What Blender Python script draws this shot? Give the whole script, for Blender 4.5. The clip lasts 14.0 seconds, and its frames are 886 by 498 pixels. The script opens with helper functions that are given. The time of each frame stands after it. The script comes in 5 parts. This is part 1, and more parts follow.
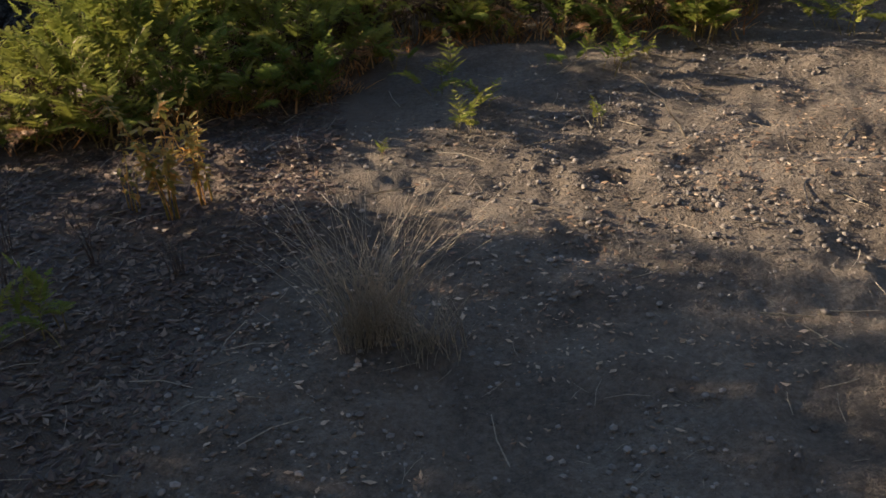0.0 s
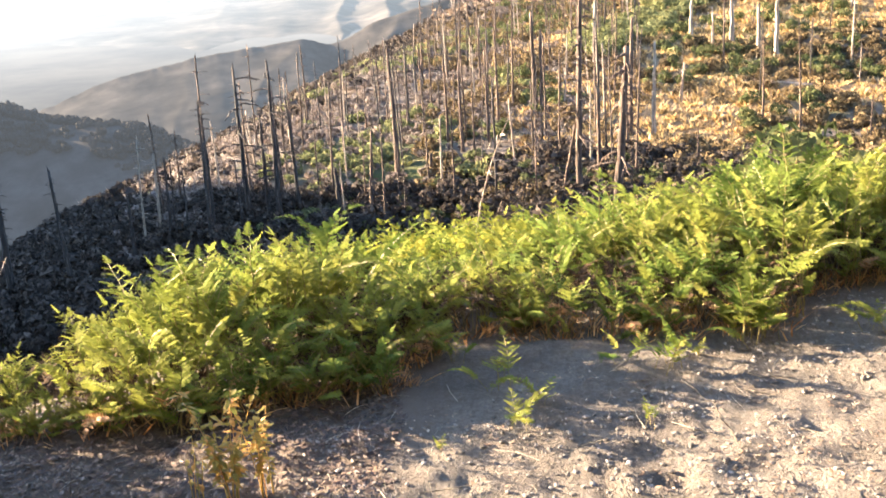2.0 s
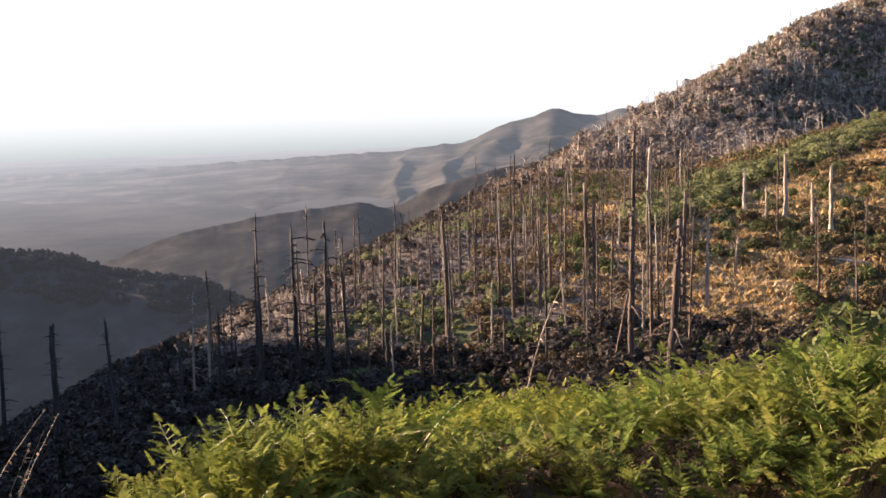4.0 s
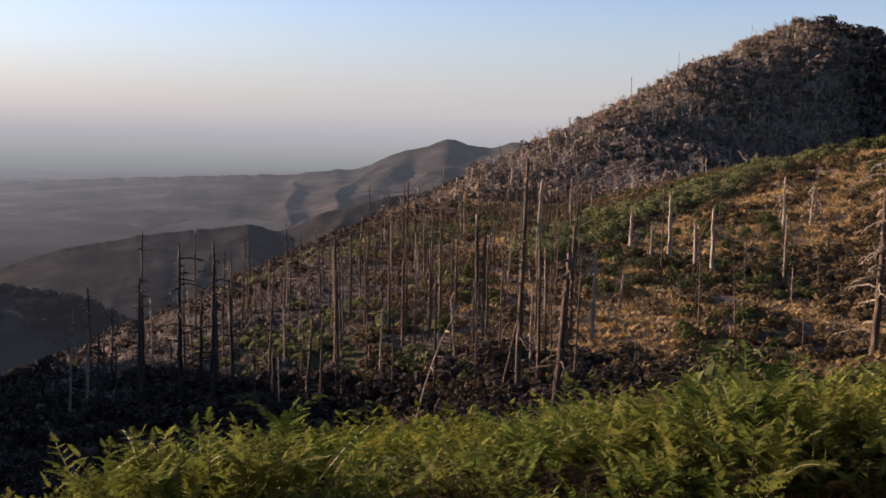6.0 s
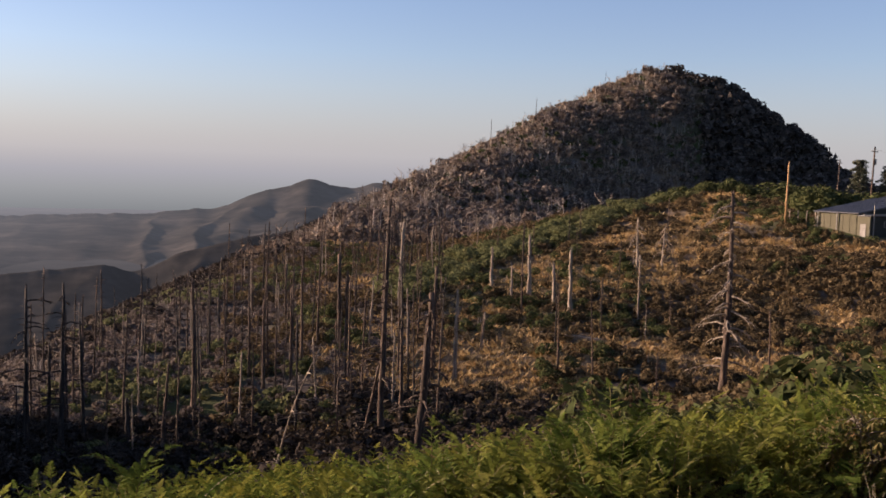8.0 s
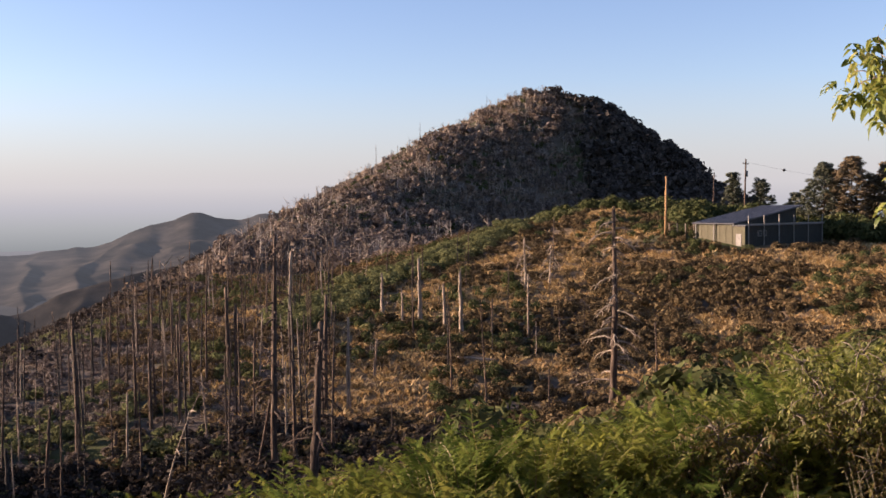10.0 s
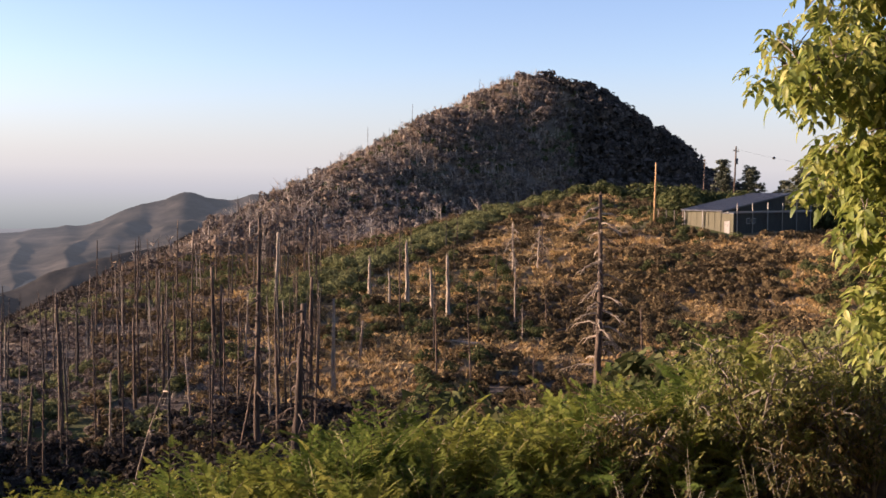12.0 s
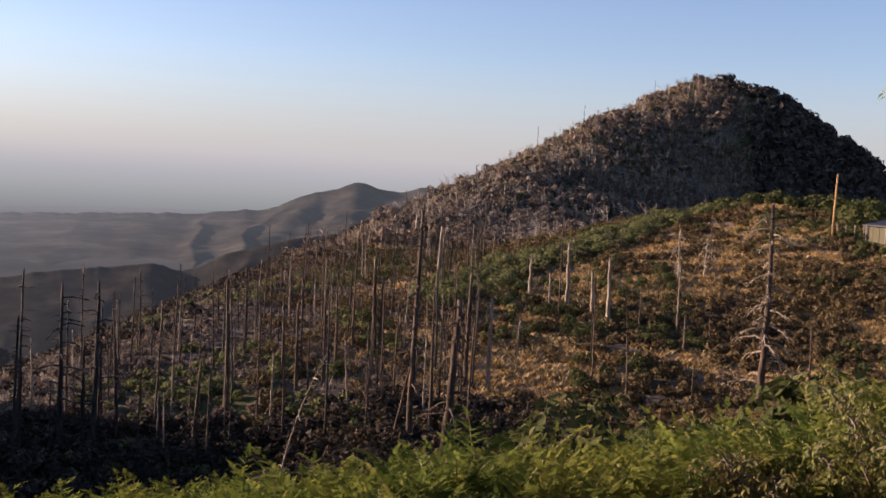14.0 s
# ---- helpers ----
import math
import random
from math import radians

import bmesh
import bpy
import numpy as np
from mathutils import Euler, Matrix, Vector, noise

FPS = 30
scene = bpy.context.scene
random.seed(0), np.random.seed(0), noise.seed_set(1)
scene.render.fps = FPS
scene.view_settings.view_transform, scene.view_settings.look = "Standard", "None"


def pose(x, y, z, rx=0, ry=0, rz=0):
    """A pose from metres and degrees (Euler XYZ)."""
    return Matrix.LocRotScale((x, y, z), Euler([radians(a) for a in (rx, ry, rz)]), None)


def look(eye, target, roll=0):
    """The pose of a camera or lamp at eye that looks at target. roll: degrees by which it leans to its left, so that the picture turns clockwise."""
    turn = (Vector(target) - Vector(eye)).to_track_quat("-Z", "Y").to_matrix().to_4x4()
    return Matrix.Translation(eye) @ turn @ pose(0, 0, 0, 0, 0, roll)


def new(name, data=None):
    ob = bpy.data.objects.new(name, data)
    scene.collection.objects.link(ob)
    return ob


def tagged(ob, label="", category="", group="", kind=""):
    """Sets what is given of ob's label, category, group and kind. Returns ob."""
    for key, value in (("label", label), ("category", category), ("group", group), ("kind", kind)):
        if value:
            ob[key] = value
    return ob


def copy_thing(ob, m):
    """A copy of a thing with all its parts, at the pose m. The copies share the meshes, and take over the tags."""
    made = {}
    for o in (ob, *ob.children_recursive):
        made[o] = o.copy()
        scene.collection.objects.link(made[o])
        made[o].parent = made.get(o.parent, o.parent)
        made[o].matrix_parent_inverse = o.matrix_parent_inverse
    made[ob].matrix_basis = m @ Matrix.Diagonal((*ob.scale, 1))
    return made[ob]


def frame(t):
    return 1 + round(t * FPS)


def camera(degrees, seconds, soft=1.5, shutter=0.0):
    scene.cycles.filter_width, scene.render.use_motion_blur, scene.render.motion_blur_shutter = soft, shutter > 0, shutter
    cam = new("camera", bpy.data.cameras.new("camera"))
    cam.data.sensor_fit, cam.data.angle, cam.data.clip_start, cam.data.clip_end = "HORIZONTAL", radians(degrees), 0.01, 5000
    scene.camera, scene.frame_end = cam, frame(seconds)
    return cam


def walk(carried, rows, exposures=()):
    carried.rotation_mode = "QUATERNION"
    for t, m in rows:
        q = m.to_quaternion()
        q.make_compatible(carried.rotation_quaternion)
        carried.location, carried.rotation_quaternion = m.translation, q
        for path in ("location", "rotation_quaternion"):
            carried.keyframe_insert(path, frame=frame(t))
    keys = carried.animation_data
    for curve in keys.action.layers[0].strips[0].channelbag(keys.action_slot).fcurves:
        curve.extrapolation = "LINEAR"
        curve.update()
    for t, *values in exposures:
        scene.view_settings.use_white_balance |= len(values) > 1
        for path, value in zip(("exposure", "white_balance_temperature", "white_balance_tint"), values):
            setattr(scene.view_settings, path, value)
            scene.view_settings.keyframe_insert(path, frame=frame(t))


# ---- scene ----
FOV = 45.93
# seconds, place in metres, turn in degrees
PATH = [
    (0.0, 0.170, -0.109, 1.476, 58.32, 3.10, -0.90),
    (0.5, 0.169, -0.097, 1.549, 57.73, 3.46, 0.91),
    (1.0, 0.166, -0.174, 1.570, 60.20, 3.45, 0.05),
    (1.5, 0.161, -0.193, 1.597, 64.59, 3.04, -0.35),
    (2.0, 0.160, -0.190, 1.627, 73.04, 3.07, 2.22),
    (2.5, 0.181, -0.193, 1.640, 76.22, 2.69, 3.59),
    (3.0, 0.180, -0.168, 1.638, 79.49, 2.10, 5.65),
    (5.5, 0.006, -0.095, 1.620, 83.07, -0.59, 2.29),
    (6.0, 0.011, -0.129, 1.622, 83.63, -1.16, -0.34),
    (6.5, 0.010, -0.014, 1.611, 84.23, -1.82, -2.53),
    (7.0, -0.006, 0.045, 1.588, 85.10, -2.55, -4.65),
    (7.5, -0.000, 0.000, 1.600, 85.30, -2.50, -6.00),
    (8.0, 0.006, 0.011, 1.605, 86.02, -1.77, -7.86),
    (8.5, 0.077, 0.153, 1.600, 87.10, -1.93, -11.05),
    (9.0, 0.115, 0.199, 1.578, 87.46, -0.75, -12.39),
    (11.5, 0.598, 0.001, 1.587, 87.47, 0.55, -14.96),
    (12.0, 0.720, 0.117, 1.583, 86.57, -0.29, -14.43),
    (12.5, 0.845, 0.113, 1.597, 85.82, -0.27, -14.14),
    (13.0, 1.002, 0.150, 1.623, 84.53, -1.07, -10.13),
    (13.5, 1.081, 0.287, 1.611, 84.08, -0.92, -6.57),
    (14.0, 1.093, 0.344, 1.659, 86.22, -2.84, -5.23),
]

cam = camera(FOV, 14.0, soft=1.55, shutter=0.15)
EXPOSURE = [(t, s + 1.26, 6180.0 + 50.0 * max(0.0, min(1.0, (5.0 - t) / 3.0)), 31.0 - 15.0 * max(0.0, min(1.0, (5.0 - t) / 3.0))) for t, s in ((0.0, 0.85), (0.5, 1.72), (1.0, 2.3), (1.5, 2.6), (2.0, 2.9), (2.6, 2.65), (3.2, 2.2), (4.2, 1.2), (5.3, 0.65), (6.0, 0.12), (7.5, -0.02), (8.5, 0.08), (9.0, 0.3), (11.5, 0.4), (12.5, 0.6), (13.3, 0.6), (14.0, 0.15))]
walk(cam, [(t, pose(*p)) for t, *p in PATH], EXPOSURE)

# ---- sky and sun ----
HAZE_GLOW = 0.22
SUN_AZ, SUN_EL = -70.0, 13.8
world = bpy.data.worlds.new("sky")
scene.world = world
world.use_nodes = True
wn = world.node_tree
sky = wn.nodes.new("ShaderNodeTexSky")
sky.sky_type, sky.sun_disc = "NISHITA", False
sky.sun_elevation, sky.sun_rotation = radians(SUN_EL), radians(SUN_AZ)
sky.altitude, sky.air_density, sky.dust_density, sky.ozone_density = 300, 1.0, 0.7, 2.1
wn.links.new(sky.outputs[0], wn.nodes["Background"].inputs[0])
wn.nodes["Background"].inputs[1].default_value = 0.065
sun_data = bpy.data.lights.new("sun", "SUN")
sun_data.energy, sun_data.angle, sun_data.color = 4.8, radians(0.6), (1.0, 0.78, 0.52)
sun = new("sun", sun_data)
sun_way = Vector((math.sin(radians(SUN_AZ)) * math.cos(radians(SUN_EL)), math.cos(radians(SUN_AZ)) * math.cos(radians(SUN_EL)), math.sin(radians(SUN_EL))))
sun.matrix_world = look(sun_way * 300, (0, 0, 0))


# ---- materials ----
def nodes_of(name):
    m = bpy.data.materials.new(name)
    m.use_nodes = True
    t = m.node_tree
    return m, t, t.nodes["Principled BSDF"], t.nodes["Material Output"]


def ramp(t, fac, stops):
    r = t.nodes.new("ShaderNodeValToRGB")
    while len(r.color_ramp.elements) < len(stops):
        r.color_ramp.elements.new(0.5)
    for e, (p, c) in zip(r.color_ramp.elements, stops):
        e.position, e.color = p, (*c, 1)
    t.links.new(fac, r.inputs[0])
    return r.outputs[0]


def place_of(t, kind, stretch=(1, 1, 1)):
    if kind == "world":
        out = t.nodes.new("ShaderNodeNewGeometry").outputs["Position"]
    else:
        out = t.nodes.new("ShaderNodeTexCoord").outputs["Object"]
    m = t.nodes.new("ShaderNodeMapping")
    m.inputs["Scale"].default_value = stretch
    t.links.new(out, m.inputs[0])
    return m.outputs[0]


def grain(t, where, scale, detail=5, rough=0.6):
    n = t.nodes.new("ShaderNodeTexNoise")
    n.inputs["Scale"].default_value, n.inputs["Detail"].default_value, n.inputs["Roughness"].default_value = scale, detail, rough
    t.links.new(where, n.inputs["Vector"])
    return n.outputs["Fac"]


def mixed(t, fac, a, b, mode="MIX"):
    m = t.nodes.new("ShaderNodeMix")
    m.data_type, m.blend_type = "RGBA", mode
    for sock, v in ((m.inputs[0], fac), (m.inputs[6], a), (m.inputs[7], b)):
        if isinstance(v, bpy.types.NodeSocket):
            t.links.new(v, sock)
        else:
            sock.default_value = v if isinstance(v, float) else (*v, 1)
    return m.outputs[2]


def bumped(t, bsdf, fac, strength, distance):
    b = t.nodes.new("ShaderNodeBump")
    b.inputs["Strength"].default_value, b.inputs["Distance"].default_value = strength, distance
    t.links.new(fac, b.inputs["Height"])
    t.links.new(b.outputs[0], bsdf.inputs["Normal"])


def surface(name, stops, scale, rough=0.85, bump=0.4, depth=0.01, where="object", stretch=(1, 1, 1), fine=8.0, metal=0.0, spec=0.25):
    """A plain rough surface: colour from broad noise, broken up by fine noise, with relief."""
    m, t, bsdf, _ = nodes_of(name)
    p = place_of(t, where, stretch)
    broad, small = grain(t, p, scale), grain(t, p, scale * fine, 4, 0.7)
    colour = ramp(t, broad, stops)
    shade = ramp(t, small, [(0.3, (0.62, 0.62, 0.62)), (0.7, (1.25, 1.22, 1.18))])
    t.links.new(mixed(t, 1.0, colour, shade, "MULTIPLY"), bsdf.inputs["Base Color"])
    bsdf.inputs["Roughness"].default_value, bsdf.inputs["Metallic"].default_value = rough, metal
    bsdf.inputs["Specular IOR Level"].default_value = spec
    if bump:
        bumped(t, bsdf, small, bump, depth)
    return m


def foliage(name, stops, through_light=0.35, rough=0.6, per="island", patch=None, patch_scale=0.3, fleck=60.0):
    """Leaves: colour varies leaf by leaf, and some light comes through them."""
    m, t, bsdf, out = nodes_of(name)
    if per == "island":
        rnd = t.nodes.new("ShaderNodeNewGeometry").outputs["Random Per Island"]
    else:
        rnd = t.nodes.new("ShaderNodeObjectInfo").outputs["Random"]
    colour = ramp(t, rnd, stops)
    if patch:
        colour = mixed(t, ramp(t, grain(t, place_of(t, "world"), patch_scale, 3), [(0.47, (0, 0, 0)), (0.6, (1, 1, 1))]), colour, patch)
    low, high = (0.75, 1.2) if fleck > 30 else (0.55, 1.4)
    spots = ramp(t, grain(t, place_of(t, "world"), fleck, 3), [(0.32, (low, low, low)), (0.68, (high, high, high))])
    colour = mixed(t, 1.0, colour, spots, "MULTIPLY")
    t.links.new(colour, bsdf.inputs["Base Color"])
    bsdf.inputs["Roughness"].default_value = rough
    bsdf.inputs["Specular IOR Level"].default_value = 0.3 if rough < 0.8 else 0.05
    tr = t.nodes.new("ShaderNodeBsdfTranslucent")
    t.links.new(colour, tr.inputs[0])
    mx = t.nodes.new("ShaderNodeMixShader")
    mx.inputs[0].default_value = through_light
    t.links.new(bsdf.outputs[0], mx.inputs[1])
    t.links.new(tr.outputs[0], mx.inputs[2])
    t.links.new(mx.outputs[0], out.inputs[0])
    return m


def haze_glow_surface(name, stops, scale, haze, near, far, span=(600, 4800), sunward=0.0):
    """The far distance, its haze put in as surface glow that thickens with distance."""
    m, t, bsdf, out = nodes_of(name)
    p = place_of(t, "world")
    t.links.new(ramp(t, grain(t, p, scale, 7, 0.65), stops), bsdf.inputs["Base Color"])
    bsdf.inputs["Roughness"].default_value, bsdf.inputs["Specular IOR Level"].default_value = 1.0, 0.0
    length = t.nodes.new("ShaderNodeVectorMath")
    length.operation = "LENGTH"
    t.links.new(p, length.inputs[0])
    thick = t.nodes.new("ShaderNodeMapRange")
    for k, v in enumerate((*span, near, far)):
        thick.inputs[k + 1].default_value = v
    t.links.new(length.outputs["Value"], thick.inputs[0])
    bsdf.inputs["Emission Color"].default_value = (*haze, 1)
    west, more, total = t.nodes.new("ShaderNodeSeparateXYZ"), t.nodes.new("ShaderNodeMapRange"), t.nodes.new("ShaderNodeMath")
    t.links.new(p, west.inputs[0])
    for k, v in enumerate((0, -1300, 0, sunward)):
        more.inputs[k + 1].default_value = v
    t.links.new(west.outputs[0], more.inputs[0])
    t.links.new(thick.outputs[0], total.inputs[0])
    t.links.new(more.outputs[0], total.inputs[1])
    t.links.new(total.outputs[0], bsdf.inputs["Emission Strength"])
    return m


def ground_material():
    m, t, bsdf, _ = nodes_of("hillside soil")
    p = place_of(t, "world")
    cover = t.nodes.new("ShaderNodeVertexColor")
    cover.layer_name = "cover"
    sep = t.nodes.new("ShaderNodeSeparateColor")
    t.links.new(cover.outputs[0], sep.inputs[0])
    duff = ramp(t, grain(t, p, 0.5, 6, 0.7), [(0.3, (0.045, 0.036, 0.027)), (0.5, (0.095, 0.075, 0.056)), (0.7, (0.155, 0.126, 0.095))])
    gold = ramp(t, grain(t, p, 0.9, 6, 0.75), [(0.3, (0.075, 0.053, 0.031)), (0.5, (0.175, 0.12, 0.063)), (0.68, (0.31, 0.22, 0.12))])
    green = ramp(t, grain(t, p, 0.6, 6, 0.7), [(0.3, (0.025, 0.032, 0.012)), (0.65, (0.075, 0.085, 0.03))])
    dirt = ramp(t, grain(t, p, 2.3, 8, 0.7), [(0.28, (0.07, 0.06, 0.048)), (0.5, (0.125, 0.108, 0.086)), (0.72, (0.19, 0.165, 0.132))])
    speck = ramp(t, grain(t, p, 55, 4, 0.8), [(0.3, (0.6, 0.58, 0.56)), (0.72, (1.3, 1.28, 1.25))])
    dirt = mixed(t, 1.0, dirt, speck, "MULTIPLY")
    c = mixed(t, sep.outputs[1], duff, gold)
    c = mixed(t, sep.outputs[2], c, green)
    c = mixed(t, sep.outputs[0], c, dirt)
    t.links.new(c, bsdf.inputs["Base Color"])
    bsdf.inputs["Roughness"].default_value, bsdf.inputs["Specular IOR Level"].default_value = 0.95, 0.1
    add = t.nodes.new("ShaderNodeMath")
    add.operation = "ADD"
    t.links.new(grain(t, p, 9, 5, 0.7), add.inputs[0])
    t.links.new(grain(t, p, 45, 4, 0.8), add.inputs[1])
    bumped(t, bsdf, add.outputs[0], 0.9, 0.03)
    return m


SOIL = ground_material()
PLAIN = haze_glow_surface("plain with haze glow", [(0.35, (0.022, 0.022, 0.022)), (0.65, (0.045, 0.043, 0.038))], 0.004, (0.82, 0.89, 0.86), 0.010, 0.092, (1300, 4800), 0.012)
RIDGE_NEAR = haze_glow_surface("ridge slopes with haze glow", [(0.3, (0.012, 0.011, 0.010)), (0.5, (0.024, 0.022, 0.019)), (0.7, (0.045, 0.04, 0.034))], 0.02, (0.78, 0.85, 0.85), 0.006, 0.011, (700, 1600), 0.014)
RIDGE_FAR = haze_glow_surface("far ridge slopes with haze glow", [(0.3, (0.018, 0.017, 0.016)), (0.5, (0.036, 0.033, 0.029)), (0.7, (0.07, 0.062, 0.053))], 0.007, (0.79, 0.88, 0.86), 0.006, 0.028, (1500, 3600), 0.045)
CHAR = surface("charred wood", [(0.3, (0.012, 0.011, 0.010)), (0.55, (0.045, 0.038, 0.032)), (0.75, (0.12, 0.098, 0.08))], 1.2, 0.9, 0.6, 0.03, stretch=(6, 6, 0.6))
BARK = surface("scorched bark", [(0.3, (0.022, 0.017, 0.013)), (0.5, (0.075, 0.053, 0.038)), (0.72, (0.18, 0.13, 0.09))], 1.2, 0.9, 0.6, 0.03, stretch=(6, 6, 0.5))
PALE = surface("weathered bare wood", [(0.3, (0.12, 0.092, 0.066)), (0.5, (0.25, 0.20, 0.145)), (0.72, (0.42, 0.35, 0.27))], 1.5, 0.85, 0.5, 0.02, stretch=(6, 6, 0.5))
FERN = foliage("bracken frond", [(0.0, (0.065, 0.1, 0.019)), (0.4, (0.115, 0.155, 0.029)), (0.75, (0.175, 0.205, 0.04)), (1.0, (0.25, 0.24, 0.052))], 0.44, 0.85, per="object", patch=(0.19, 0.2, 0.038), patch_scale=0.9)
FERN_STUFF = foliage("bracken mass", [(0.0, (0.07, 0.1, 0.016)), (0.6, (0.135, 0.165, 0.024)), (1.0, (0.22, 0.215, 0.034))], 0.45, 0.85, patch=(0.22, 0.215, 0.032), patch_scale=0.9)
FERN_DRY = foliage("withered bracken", [(0.0, (0.22, 0.10, 0.035)), (0.5, (0.36, 0.19, 0.075)), (1.0, (0.48, 0.31, 0.14))], 0.35)
FERN_DEAD_SHADE = foliage("dead bracken", [(0.0, (0.025, 0.018, 0.012)), (0.6, (0.06, 0.04, 0.024)), (1.0, (0.12, 0.075, 0.04))], 0.1, 0.9)
STALK = surface("fern stalk", [(0.3, (0.11, 0.10, 0.035)), (0.7, (0.22, 0.17, 0.06))], 20, 0.6, 0)
OAK = foliage("scrub leaves", [(0.0, (0.035, 0.045, 0.016)), (0.5, (0.065, 0.075, 0.027)), (1.0, (0.115, 0.115, 0.045))], 0.25, 0.9, fleck=5.0)
BRIGHT = foliage("green brush leaves", [(0.0, (0.075, 0.085, 0.036)), (0.6, (0.135, 0.142, 0.058)), (1.0, (0.21, 0.2, 0.085))], 0.36, 0.9, fleck=5.0)
CHAMISE = foliage("brown brush leaves", [(0.0, (0.09, 0.068, 0.05)), (0.5, (0.175, 0.132, 0.096)), (1.0, (0.29, 0.22, 0.155))], 0.25, 0.9, fleck=3.0)
GOLD = foliage("dry grass", [(0.0, (0.2, 0.12, 0.045)), (0.5, (0.38, 0.25, 0.094)), (1.0, (0.58, 0.42, 0.19))], 0.35)
ASH = foliage("grey dead brush", [(0.0, (0.17, 0.14, 0.11)), (0.5, (0.29, 0.245, 0.195)), (1.0, (0.44, 0.38, 0.31))], 0.15, 0.9)
# evergreens whose dark colour also carries the shade on the hill's right side
EVERGREEN_SHADE = foliage("evergreen leaves with shade", [(0.0, (0.036, 0.032, 0.027)), (0.6, (0.07, 0.06, 0.05)), (1.0, (0.125, 0.105, 0.088))], 0.12, 0.9, fleck=1.5)
BROWN = foliage("dry brown brush leaves", [(0.0, (0.05, 0.036, 0.018)), (0.5, (0.105, 0.076, 0.038)), (1.0, (0.19, 0.138, 0.068))], 0.25, 0.9, fleck=5.0)
# burnt brown, darkened further to carry the deep shade of the draw
BURNT_SHADE = foliage("burnt undergrowth with shade", [(0.0, (0.02, 0.017, 0.014)), (0.6, (0.048, 0.039, 0.031)), (1.0, (0.09, 0.073, 0.055))], 0.15, 0.9, fleck=6.0)
GREYBRUSH = foliage("grey-brown dead brush", [(0.0, (0.08, 0.063, 0.05)), (0.5, (0.14, 0.112, 0.09)), (1.0, (0.23, 0.19, 0.155))], 0.25, 0.9, fleck=2.0)
# haze glow put into the woods and ground of the ridge across the draw
WOODS_HAZE_GLOW = haze_glow_surface("woods with haze glow", [(0.3, (0.02, 0.02, 0.019)), (0.5, (0.035, 0.033, 0.03)), (0.7, (0.06, 0.055, 0.048))], 0.05, (0.74, 0.80, 0.79), 0.005, 0.009, (300, 620))

# ---- mesh helpers ----


def quick_mesh(name, verts, faces, mat, smooth=False):
    """A mesh from arrays; all faces have the same number of corners."""
    verts, faces = np.asarray(verts, np.float32), np.asarray(faces, np.int32)
    me = bpy.data.meshes.new(name)
    n, k = faces.shape
    me.vertices.add(len(verts))
    me.vertices.foreach_set("co", verts.ravel())
    me.loops.add(n * k)
    me.loops.foreach_set("vertex_index", faces.ravel())
    me.polygons.add(n)
    me.polygons.foreach_set("loop_start", np.arange(0, n * k, k, dtype=np.int32))
    me.polygons.foreach_set("use_smooth", np.full(n, smooth))
    me.update(calc_edges=True)
    for x in (mat if isinstance(mat, (list, tuple)) else [mat]):
        me.materials.append(x)
    return me


def part(name, bm, mat, parent, label=""):
    """Links a bmesh as one mesh object under a thing or a part."""
    me = bpy.data.meshes.new(name)
    bm.to_mesh(me)
    bm.free()
    me.materials.append(mat)
    return under(name, me, parent, label)


def under(name, me, parent, label="", m=None):
    ob = new(name, me)
    ob.parent = parent
    if m is not None:
        ob.matrix_basis = m
    return tagged(ob, label)


def box(bm, sx, sy, sz, m=Matrix(), bevel=0.0):
    made = bmesh.ops.create_cube(bm, size=1, matrix=m @ Matrix.Diagonal((sx, sy, sz, 1)))
    if bevel:
        edges = {e for v in made["verts"] for e in v.link_edges}
        bmesh.ops.bevel(bm, geom=list(edges), offset=bevel, segments=1, affect="EDGES")


def tube(points, radii, sides=7, wobble=0.0, rng=None, closed=True):
    """A tapering tube along points, as vertex and triangle arrays."""
    pts = np.asarray(points, float)
    rng = rng or np.random.RandomState(1)
    way = np.gradient(pts, axis=0)
    way /= np.linalg.norm(way, axis=1)[:, None] + 1e-9
    ref = np.array([0.31, 0.95, 0.05]) if abs(way[0][2]) > 0.7 else np.array([0.05, 0.1, 1.0])
    u = np.cross(way, ref)
    u /= np.linalg.norm(u, axis=1)[:, None]
    v = np.cross(way, u)
    a = np.arange(sides) / sides * 2 * math.pi
    r = np.asarray(radii)[:, None] * (1 + wobble * (rng.rand(len(pts), sides) - 0.5))
    ring = pts[:, None] + r[..., None] * (np.cos(a)[None, :, None] * u[:, None] + np.sin(a)[None, :, None] * v[:, None])
    verts = ring.reshape(-1, 3)
    tris = []
    for i in range(len(pts) - 1):
        for j in range(sides):
            p, q = i * sides + j, i * sides + (j + 1) % sides
            tris += [(p, q, q + sides), (p, q + sides, p + sides)]
    if closed:
        verts = np.vstack([verts, pts[0], pts[-1]])
        n = len(verts)
        for j in range(sides):
            tris.append((n - 2, (j + 1) % sides, j))
            tris.append((n - 1, (len(pts) - 1) * sides + j, (len(pts) - 1) * sides + (j + 1) % sides))
    return verts, np.array(tris)


def joined(pieces):
    verts, tris, n = [], [], 0
    for v, f in pieces:
        verts.append(v)
        tris.append(np.asarray(f) + n)
        n += len(v)
    return np.vstack(verts), np.vstack(tris)


